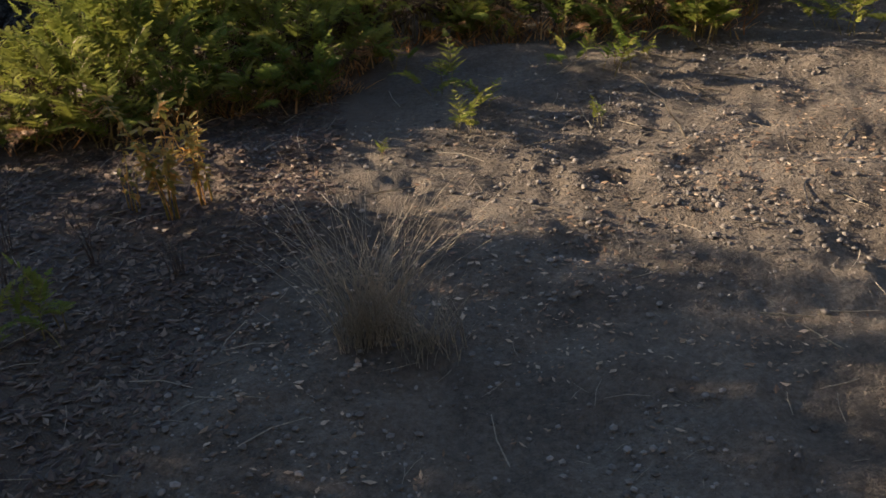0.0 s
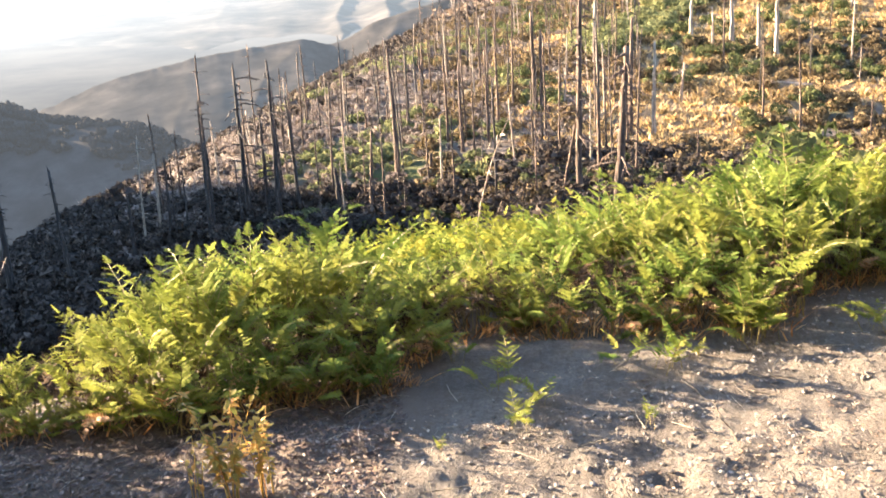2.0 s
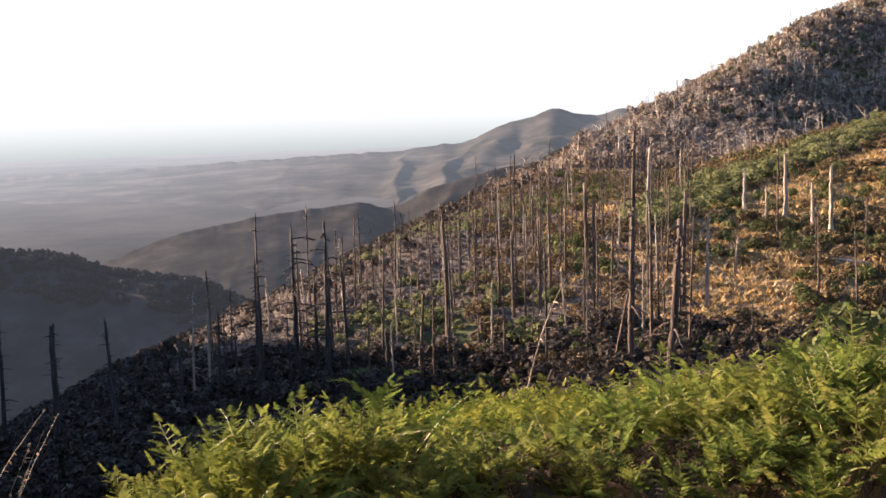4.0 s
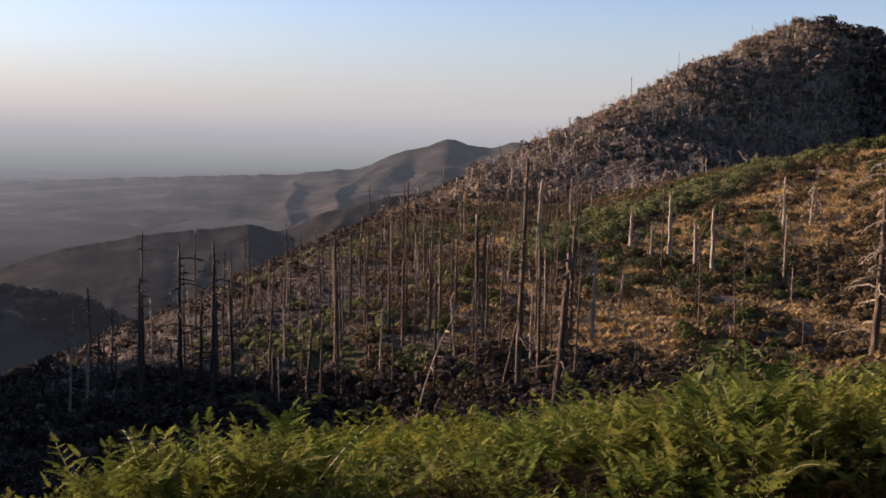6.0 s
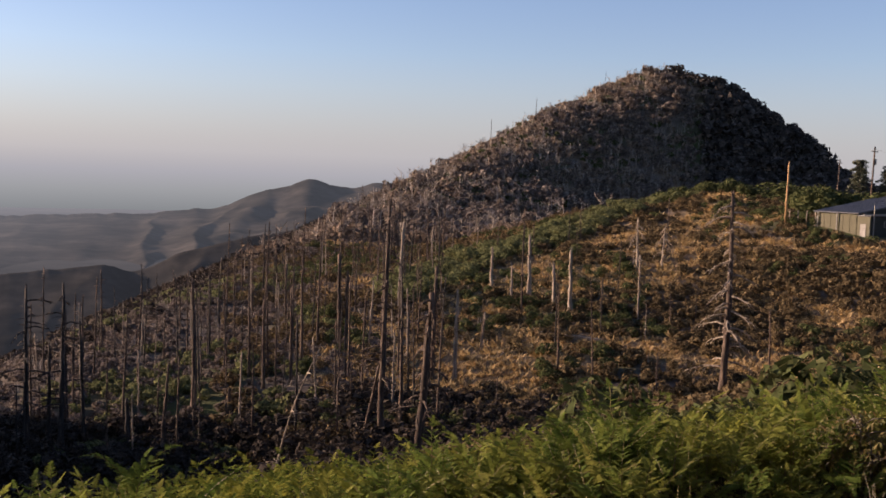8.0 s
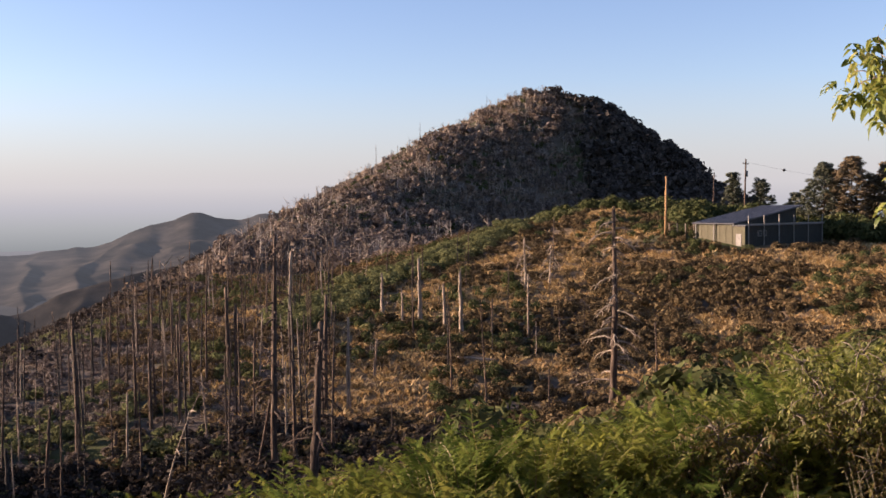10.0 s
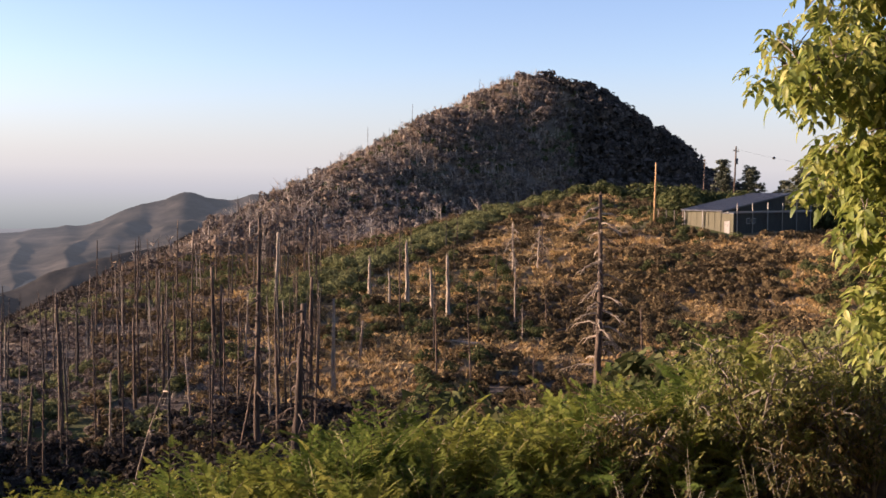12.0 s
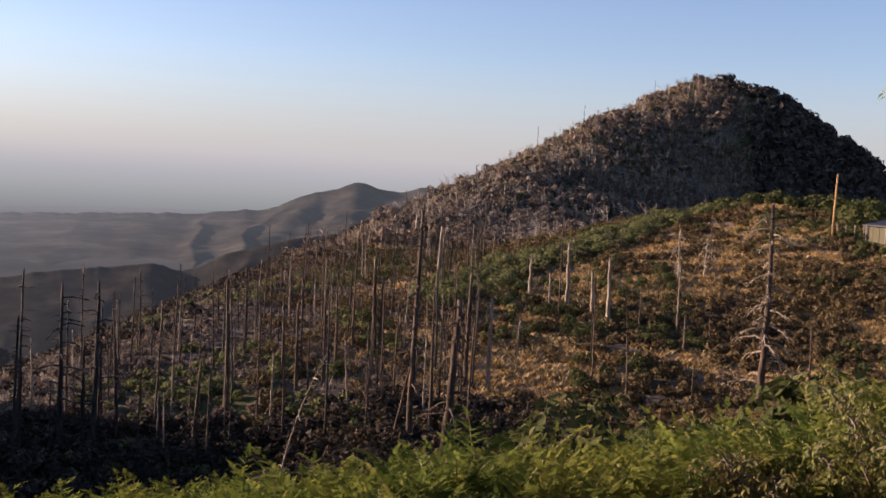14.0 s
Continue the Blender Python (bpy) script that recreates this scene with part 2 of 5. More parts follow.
def spread(shapes, places, sizes, rng, flat=1.0, lean=0.12):
    """Copies of small shapes at many places, turned and sized at random, as one set of arrays."""
    pieces, pick = [], rng.randint(0, len(shapes), len(places))
    for k, (v, f) in enumerate(shapes):
        at = np.nonzero(pick == k)[0]
        if not len(at):
            continue
        a = rng.rand(len(at)) * 2 * math.pi
        c, s = np.cos(a), np.sin(a)
        w = v[None] * np.asarray(sizes)[at][:, None, None]
        x = w[..., 0] * c[:, None] - w[..., 1] * s[:, None]
        y = w[..., 0] * s[:, None] + w[..., 1] * c[:, None]
        z = w[..., 2] * flat
        tilt = (rng.rand(2, len(at), 1) - 0.5) * 2 * lean
        q = np.stack([x + z * tilt[0], y + z * tilt[1], z], -1) + np.asarray(places)[at][:, None]
        faces = f[None] + (np.arange(len(at)) * len(v))[:, None, None]
        pieces.append((q.reshape(-1, 3), faces.reshape(-1, f.shape[1])))
    return joined(pieces)


def ball(level):
    """A unit ball of triangles."""
    bm = bmesh.new()
    bmesh.ops.create_icosphere(bm, subdivisions=level, radius=1)
    v = np.array([p.co for p in bm.verts])
    f = np.array([[q.index for q in p.verts] for p in bm.faces])
    bm.free()
    return v, f


BALLS = [ball(1), ball(2), ball(3)]


def leaf_clump(rng, level=1, lump=3, wide=1.0, tall=1.0, loose=1.3, grow=1.05, thin=0.12):
    """A bush: several rounded lumps, each a shell of loose leafy facets that overlap, tilt and stick out unevenly."""
    bv, bf = BALLS[level]
    cents = np.column_stack([(rng.rand(lump) - 0.5) * wide, (rng.rand(lump) - 0.5) * wide, tall * (0.2 + 0.38 * rng.rand(lump))])
    rads = np.column_stack([wide * (0.26 + 0.18 * rng.rand(lump))] * 2 + [tall * (0.26 + 0.18 * rng.rand(lump))])
    out = []
    for c, r in zip(cents, rads):
        shell = bv * (1 + 0.22 * (rng.rand(len(bv), 1) - 0.5))
        corner = shell[bf]
        mid = corner.mean(1, keepdims=True)
        spin = (rng.rand(len(bf), 3, 3) - 0.5) * loose
        corner = mid * (1 + 0.16 * (rng.rand(len(bf), 1, 1) - 0.4)) + (corner - mid) * grow * rng.uniform(0.75, 1.2, (len(bf), 1, 1)) + spin * np.linalg.norm(corner - mid, axis=2, keepdims=True)
        w = corner * r + c
        where = w.mean(1)
        keep = (where[:, 2] > 0.0) & (rng.rand(len(bf)) >= thin)
        for c2, r2 in zip(cents, rads):
            if c2 is not c:
                keep &= (((where - c2) / r2) ** 2).sum(1) > 0.75
        out.append(w[keep])
    w = np.concatenate(out)
    return w.reshape(-1, 3), np.arange(len(w) * 3).reshape(-1, 3)


def blade_clump(rng, blades, tall, wide, width):
    """A tuft of thin blades that lean outwards."""
    verts, tris = [], []
    for i in range(blades):
        a, r = rng.rand() * 6.283, wide * 0.35 * rng.rand() ** 0.5
        p = np.array([math.cos(a) * r, math.sin(a) * r, 0])
        h = tall * (0.5 + 0.6 * rng.rand())
        out = np.array([math.cos(a), math.sin(a), 0]) * wide * (0.2 + 0.6 * rng.rand())
        side = np.array([-math.sin(a + 0.6), math.cos(a + 0.6), 0]) * width
        mid, tip = p + out * 0.4 + np.array([0, 0, h * 0.6]), p + out + np.array([0, 0, h * (0.75 + 0.3 * rng.rand())])
        n = len(verts)
        verts += [p - side, p + side, mid - side * 0.7, mid + side * 0.7, tip]
        tris += [(n, n + 1, n + 3), (n, n + 3, n + 2), (n + 2, n + 3, n + 4)]
    return np.array(verts), np.array(tris)


def stuff(name, arrays, mat, label, category):
    return tagged(new(name, quick_mesh(name, *arrays, mat)), label, category, kind="stuff")



# ---- ground form: smooth ridges, each a crest line that falls off to both sides ----
_lat = np.random.RandomState(7).rand(256, 256)


def vnoise(x, y):
    """Smooth value noise of two coordinates, 0 to 1."""
    xi, yi = np.floor(x).astype(int), np.floor(y).astype(int)
    fx, fy = x - xi, y - yi
    fx, fy = fx * fx * (3 - 2 * fx), fy * fy * (3 - 2 * fy)
    a, b = _lat[xi % 256, yi % 256], _lat[(xi + 1) % 256, yi % 256]
    c, d = _lat[xi % 256, (yi + 1) % 256], _lat[(xi + 1) % 256, (yi + 1) % 256]
    return (a * (1 - fx) + b * fx) * (1 - fy) + (c * (1 - fx) + d * fx) * fy


def fractal(x, y, octaves=4):
    total, amp, norm = 0.0, 1.0, 0.0
    for k in range(octaves):
        total = total + amp * vnoise(x * 2 ** k + 17.3 * k, y * 2 ** k + 5.1 * k)
        norm += amp
        amp *= 0.5
    return total / norm


def smax(a, b, k):
    h = np.clip(0.5 + 0.5 * (a - b) / k, 0, 1)
    return b * (1 - h) + a * h + k * h * (1 - h)


SCALE = 1.5


def polar(az, dist, z):
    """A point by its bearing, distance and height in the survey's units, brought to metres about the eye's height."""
    return (SCALE * dist * math.sin(radians(az)), SCALE * dist * math.cos(radians(az)), 1.6 + SCALE * (z - 1.6))


def crest(x, y, line, near_fall, far_fall, soft):
    """Height of a ridge whose crest runs along line from left to right; the falls per metre on its near side are given for each of its points."""
    best, top, fall, share = np.full(np.shape(x), 1e9), 0.0, 0.0, 0.0
    for k, (a, b) in enumerate(zip(line, line[1:])):
        ux, uy = b[0] - a[0], b[1] - a[1]
        t = np.clip(((x - a[0]) * ux + (y - a[1]) * uy) / (ux * ux + uy * uy), 0, 1)
        d = np.hypot(x - a[0] - t * ux, y - a[1] - t * uy)
        w = (10 / (d + 2)) ** 6
        best, share = np.minimum(best, d), share + w
        fall = fall + w * (near_fall[k] + t * (near_fall[k + 1] - near_fall[k]))
        top = top + w * (a[2] + t * (b[2] - a[2]))
    top, fall = top / share, fall / share
    bear = np.array([math.degrees(math.atan2(p[0], p[1])) for p in line])
    away = np.array([math.hypot(p[0], p[1]) for p in line])
    here = np.degrees(np.arctan2(x, y))
    back = np.clip(0.5 + (np.hypot(x, y) - np.interp(here, bear, away)) / 26, 0, 1)
    back = np.maximum(back, np.clip((bear[0] - here) / 5, 0, 1))
    fall = fall * (1 - back) + far_fall * back
    end = np.clip((bear[0] - here) / 8, 0, 1)
    fall = fall * (1 - end) + 0.5 * end
    return top - fall * (np.sqrt(best * best + soft * soft) - soft)


HILL = [polar(-27, 44, -20), polar(-21.5, 48, -15), polar(-17, 57, -13.2), polar(-10.5, 74, -11.9), polar(-5.5, 94, -11.2), polar(0, 132, -10.0),
        polar(6, 230, -3.2), polar(9, 275, 4.0), polar(12, 320, 13), polar(15.4, 370, 29), polar(18.9, 400, 42.5), polar(22, 400, 38),
        polar(25.2, 385, 20.8), polar(28.2, 370, 2.6), polar(33, 350, -9), polar(45, 330, -14)]
HILL_FALL = [0.3, 0.2, 0.13, 0.1, 0.1, 0.11, 0.24, 0.33, 0.4, 0.48, 0.5, 0.5, 0.48, 0.42, 0.3, 0.2]
SPUR = [polar(2, 70, -11.2), polar(7.7, 88, -9.3), polar(12.3, 106, -7.1), polar(17.3, 126, -4.2), polar(20, 138, -1.7), polar(23, 142, 0.0),
        polar(27, 138, -2.0), polar(32, 140, -3.4), polar(45, 130, -3.5)]
SPUR_FALL = [0.06, 0.06, 0.066, 0.068, 0.075, 0.075, 0.07, 0.05, 0.05]
SHADE_RIDGE = [polar(-95, 150, 36), polar(-75, 190, 16), polar(-55, 270, -10), polar(-38, 340, -35), polar(-29, 350, -40.3), polar(-26.5, 345, -42.5), polar(-24, 335, -47.3), polar(-20.8, 320, -47.5),
               polar(-16.5, 300, -55.4), polar(-8, 300, -75)]
# unseen hill added to the west so its shadow falls into the draw
UNSEEN_SHADE_HILL = [(-195, 37, 30), (-186, 72, 32), (-181, 100, 36), (-182, 125, 38), (-190, 142, 30), (-204, 162, 0)]
BENCH_EDGE = [(-60, 5.0, 0), (-8, 3.0, 0), (-2.6, 3.4, 0), (-1.2, 4.1, 0), (0, 4.6, 0), (6, 6.0, 0), (16, 10.5, 0), (40, 26, 0), (100, 64, 0), (160, 120, 0)]


def edge_distance(x, y):
    """Metres beyond the edge of the level clearing, positive downhill."""
    ex = np.array([p[0] for p in BENCH_EDGE], float)
    ey = np.array([p[1] for p in BENCH_EDGE], float)
    slope = np.interp(x, ex, np.gradient(ey, ex))
    return (y - np.interp(x, ex, ey)) / np.sqrt(1 + slope * slope)


def height(x, y):
    x, y = np.asarray(x, float), np.asarray(y, float)
    r = np.hypot(x, y)
    s = edge_distance(x, y)
    over = np.sqrt(s * s + 1.2) * 0.5 + s * 0.5
    bank = -(0.33 + 0.36 * np.clip((-x - 0.8) / 3, 0, 1)) * over
    bank = np.maximum(bank - 0.25 * np.maximum(over - 45, 0), -400)
    z = smax(bank, crest(x, y, SPUR, SPUR_FALL, 0.2, 15), 3.5)
    z = smax(z, crest(x, y, HILL, HILL_FALL, 0.5, 12), 3.5)
    z = smax(z, crest(x, y, SHADE_RIDGE, [0.5] * 10, 0.5, 18), 8)
    z = smax(z, crest(x, y, UNSEEN_SHADE_HILL, [1.2] * 6, 1.2, 6), 4)
    # unseen slope added behind the eye to hold back skylight
    unseen_rise = np.maximum(-s - 6.5, 0)
    z = z + np.clip(1.7 * unseen_rise * unseen_rise / (unseen_rise + 1.5), 0, 20) * np.clip((40 - r) / 15, 0, 1)
    plain = -110 - 80 * np.clip((r - 450) / 500, 0, 1)
    z = smax(z, plain, 10)
    rough = np.clip((s - 1.0) / 45, 0, 1)
    z = z + rough * (fractal(x / 38, y / 38, 4) - 0.5) * 2.2 * np.clip(r / 130, 0.3, 2) * np.clip(1 - (r - 700) / 700, 0.02, 1)
    z = z + 0.05 * (fractal(x / 1.7, y / 1.7, 3) - 0.5) * np.clip(4 - r / 30, 0, 1)
    return z



def surface_height(x, y):
    """The ground with its small relief and hollows near the eye."""
    r = np.hypot(x, y)
    near = np.clip((7 - r) / 3, 0, 1)
    z = height(x, y) + near * (0.065 * (fractal(x * 3, y * 3, 3) - 0.5) + 0.035 * (fractal(x * 9, y * 9, 2) - 0.5) + 0.012 * (fractal(x * 24, y * 24, 2) - 0.5))
    for hx, hy, wide, deep in ((0.50, 2.34, 0.10, 0.05), (0.68, 2.74, 0.06, 0.06), (0.62, 2.95, 0.09, 0.03), (1.05, 3.35, 0.12, 0.03), (1.3, 2.85, 0.08, 0.03)):
        z = z - deep * np.exp(-((x - hx) ** 2 + ((y - hy) * 1.4) ** 2) / wide ** 2)
    return z


def build_ground():
    az = np.radians(np.concatenate([np.arange(-46, 56, 0.27), np.arange(56, 314, 2.0)]))
    r = np.concatenate([np.geomspace(0.004, 1.5, 24, endpoint=False), np.geomspace(1.5, 6.5, 105, endpoint=False), np.geomspace(6.5, 50, 60, endpoint=False),
                        np.geomspace(50, 330, 105, endpoint=False), np.geomspace(330, 1000, 50, endpoint=False), np.geomspace(1000, 4900, 22)])
    x, y = np.sin(az)[None] * r[:, None], np.cos(az)[None] * r[:, None] - 0.45
    z = surface_height(x, y)
    n, k = len(az), len(r)
    verts = np.vstack([np.stack([x, y, z], -1).reshape(-1, 3), [[0, -0.45, float(height(0.0, -0.45))]]])
    i, j = np.meshgrid(np.arange(k - 1), np.arange(n), indexing="ij")
    i, j = i.ravel(), j.ravel()
    q = np.stack([i * n + j, i * n + (j + 1) % n, (i + 1) * n + (j + 1) % n, (i + 1) * n + j], -1)[:, ::-1]
    me = quick_mesh("ground", verts, q, [SOIL, PLAIN, WOODS_HAZE_GLOW], True)
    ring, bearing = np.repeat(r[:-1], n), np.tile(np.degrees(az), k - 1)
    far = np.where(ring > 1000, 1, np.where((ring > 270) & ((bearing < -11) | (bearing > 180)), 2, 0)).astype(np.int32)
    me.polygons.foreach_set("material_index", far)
    layer = me.color_attributes.new("cover", "FLOAT_COLOR", "POINT")
    vx, vy = verts[:, 0], verts[:, 1]
    rr, edge = np.hypot(vx, vy), edge_distance(vx, vy)
    wob = fractal(vx * 0.9, vy * 0.9, 3) - 0.5
    dirt = np.clip((0.2 - edge + wob * 2.5) / 0.8, 0, 1) * np.clip((30 - rr) / 10, 0, 1) * np.clip((vx + 0.45 + wob * 0.6 - 0.25 * np.clip(vy - 2.4, -1, 1)) / 0.25, 0.0, 1)
    face = crest(vx, vy, SPUR, SPUR_FALL, 0.2, 15)
    on_spur = np.clip((verts[:, 2] - face + 3) / 2, 0, 1) * np.clip((260 - rr) / 20, 0, 1) * np.clip((edge - 18) / 10, 0, 1)
    bear = np.degrees(np.arctan2(vx, vy))
    patch = np.clip((fractal(vx / 24 + 4, vy / 24, 4) - 0.52) * 8, 0, 0.6) * np.clip((rr - 235) / 30, 0, 1) * np.clip((bear + 4) / 4, 0, 1) * np.clip((700 - rr) / 40, 0, 1)
    gold = on_spur * np.clip((bear - 1) / 9, 0, 1) * np.clip((fractal(vx / 9, vy / 9, 4) - 0.36) * 7, 0, 1)
    green = np.clip((fractal(vx / 14 + 9, vy / 14, 4) - 0.53) * 8, 0, 1) * np.clip((rr - 20) / 30, 0, 1)
    # dark cover put into the ground colour for the shaded draw and bank
    green = np.maximum(green, np.clip((-13 - bear) / 4, 0, 1) * np.clip((edge - 1.5) / 2, 0, 1) * np.clip((np.where(bear < -21, 150, 62) - rr) / 10, 0, 1))
    # dark green cover on the unseen slope behind the eye
    green = np.maximum(green, np.clip(-edge - 6.5, 0, 1))
    layer.data.foreach_set("color", np.stack([dirt, np.maximum(gold, patch), green * (1 - 0.5 * gold), np.ones(len(vx))], -1).astype(np.float32).ravel())
    return tagged(new("ground", me), "bare dirt clearing running out over brushy hillsides to the plain", "ground", kind="structure")


def far_ridge(name, profile, dist, reach, foot, mat, label, ribs=0.5, seed=3, columns=300, rows=70):
    """A ridge in the far distance: bearings and elevations of its crest, its distance, how far its spurs reach towards here, and the height of its foot."""
    a = np.array([p[0] for p in profile], float)
    e = np.array([p[1] for p in profile], float)
    az = np.linspace(a[0], a[-1], columns)
    el = np.interp(az, a, e)
    ker = np.ones(9) / 9
    el = np.convolve(np.pad(el, 4, mode="edge"), ker, "valid")
    v = np.linspace(-0.2, 1, rows)[:, None]
    bumps = 0.16 * (fractal(az * 1.7 + seed, az * 0 + seed, 4) - 0.5)
    top = 1.6 + dist * np.tan(np.radians(el[None] + bumps[None] * np.exp(-np.maximum(v, 0) * 14)))
    spur = fractal(az * 0.3 + seed * 3, az * 0 + 1.5, 3)[None]
    d = dist - reach * v * (0.8 + 0.4 * spur)
    x, y = d * np.sin(np.radians(az))[None], d * np.cos(np.radians(az))[None]
    along = az[None] * 0.42 + 1.3 * v + 1.6 * (fractal(az[None] * 0.25 + seed, v * 2.2 + seed, 3) - 0.5)
    ridged = lambda p, q: 1 - 2 * np.abs(vnoise(p, q) - 0.5)
    fold, amp = 0.5 * ridged(along, v * 0.6 + seed), 0.26
    wx, wy = np.radians(az)[None] * dist * 0.87 + v * reach * 0.5, v * reach * 0.87 - np.radians(az)[None] * dist * 0.5
    for k in range(4):
        fold = fold + amp * ridged(wx * 2 ** k / (reach * 0.3) + 7 * k + seed, wy * 2 ** k / (reach * 0.3) + 5 * k)
        wx, wy = 0.8 * wx + 0.6 * wy, 0.8 * wy - 0.6 * wx
        amp *= 0.52
    down = np.where(v >= 0, 0.6 * v + 0.4 * np.abs(v) ** 0.6, -v * 2)
    z = top + (foot - top) * down + ribs * (top - foot) * np.clip((az[None] + 18) / 16, 0.3, 1) * (fold - 0.72) * np.clip(v * 4, 0, 1)
    verts = np.stack([x, y, z + 0 * x], -1).reshape(-1, 3)
    i, j = np.meshgrid(np.arange(rows - 1), np.arange(columns - 1), indexing="ij")
    i, j = i.ravel(), j.ravel()
    q = np.stack([i * columns + j, i * columns + j + 1, (i + 1) * columns + j + 1, (i + 1) * columns + j], -1)
    return tagged(new(name, quick_mesh(name, verts, q, mat, True)), label, "mountains", kind="structure")


ground = build_ground()
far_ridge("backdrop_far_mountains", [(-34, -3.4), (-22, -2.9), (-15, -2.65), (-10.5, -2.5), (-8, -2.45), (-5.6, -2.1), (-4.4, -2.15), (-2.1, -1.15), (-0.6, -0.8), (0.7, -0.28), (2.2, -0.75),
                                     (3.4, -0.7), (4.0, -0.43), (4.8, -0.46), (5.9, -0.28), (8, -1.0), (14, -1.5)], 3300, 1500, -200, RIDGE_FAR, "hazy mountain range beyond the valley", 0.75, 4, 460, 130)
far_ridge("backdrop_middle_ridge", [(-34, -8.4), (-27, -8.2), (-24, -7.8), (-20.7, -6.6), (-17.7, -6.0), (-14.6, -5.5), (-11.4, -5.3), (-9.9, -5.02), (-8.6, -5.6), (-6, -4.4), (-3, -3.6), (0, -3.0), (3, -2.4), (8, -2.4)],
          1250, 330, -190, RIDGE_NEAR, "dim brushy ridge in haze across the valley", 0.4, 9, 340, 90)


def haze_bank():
    """The bright air over the plain, a glowing see-through ring far behind everything."""
    m, t, bsdf, out = nodes_of("distant haze glow")
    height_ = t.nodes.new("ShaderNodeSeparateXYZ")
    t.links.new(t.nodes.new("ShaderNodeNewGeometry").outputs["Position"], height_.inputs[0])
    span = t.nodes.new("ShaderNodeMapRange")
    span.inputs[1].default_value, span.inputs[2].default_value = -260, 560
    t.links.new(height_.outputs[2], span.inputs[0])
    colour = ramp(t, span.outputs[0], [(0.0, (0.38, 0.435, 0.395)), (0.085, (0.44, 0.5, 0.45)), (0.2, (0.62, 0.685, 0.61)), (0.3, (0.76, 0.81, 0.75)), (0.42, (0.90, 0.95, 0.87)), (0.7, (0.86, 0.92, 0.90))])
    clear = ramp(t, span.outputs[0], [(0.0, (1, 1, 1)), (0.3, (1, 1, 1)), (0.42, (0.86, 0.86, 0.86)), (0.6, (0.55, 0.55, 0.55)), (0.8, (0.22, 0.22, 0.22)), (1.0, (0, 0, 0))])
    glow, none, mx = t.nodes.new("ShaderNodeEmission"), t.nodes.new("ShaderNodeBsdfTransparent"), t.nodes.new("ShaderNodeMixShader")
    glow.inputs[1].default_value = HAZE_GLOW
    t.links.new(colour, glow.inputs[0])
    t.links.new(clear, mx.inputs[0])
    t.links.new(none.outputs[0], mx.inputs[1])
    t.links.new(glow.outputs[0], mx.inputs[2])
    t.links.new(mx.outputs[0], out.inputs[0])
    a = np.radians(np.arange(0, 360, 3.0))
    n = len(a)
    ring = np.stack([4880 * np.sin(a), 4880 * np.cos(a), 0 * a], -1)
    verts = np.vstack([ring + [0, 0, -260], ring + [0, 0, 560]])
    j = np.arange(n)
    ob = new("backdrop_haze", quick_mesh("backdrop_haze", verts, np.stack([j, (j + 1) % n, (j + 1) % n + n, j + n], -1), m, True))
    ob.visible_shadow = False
    return tagged(ob, "glowing backdrop ring for pale summer haze over the far plain", "sky", kind="structure")


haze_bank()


# ---- burnt standing trees ----


def stick(rng, length, radius, droop, curl=0.2, sides=5, steps=7):
    """A dead branch along +x that rises a little and droops."""
    s = np.linspace(0, 1, steps)
    pts = np.stack([length * s * (1 - 0.18 * droop * s), curl * length * (rng.rand() - 0.5) * s * s, length * (0.25 * s - droop * s * s)], -1)
    pts[1:] += (rng.rand(steps - 1, 3) - 0.5) * length * 0.05
    return tube(pts, radius * (1 - 0.65 * s), sides, 0.2, rng)


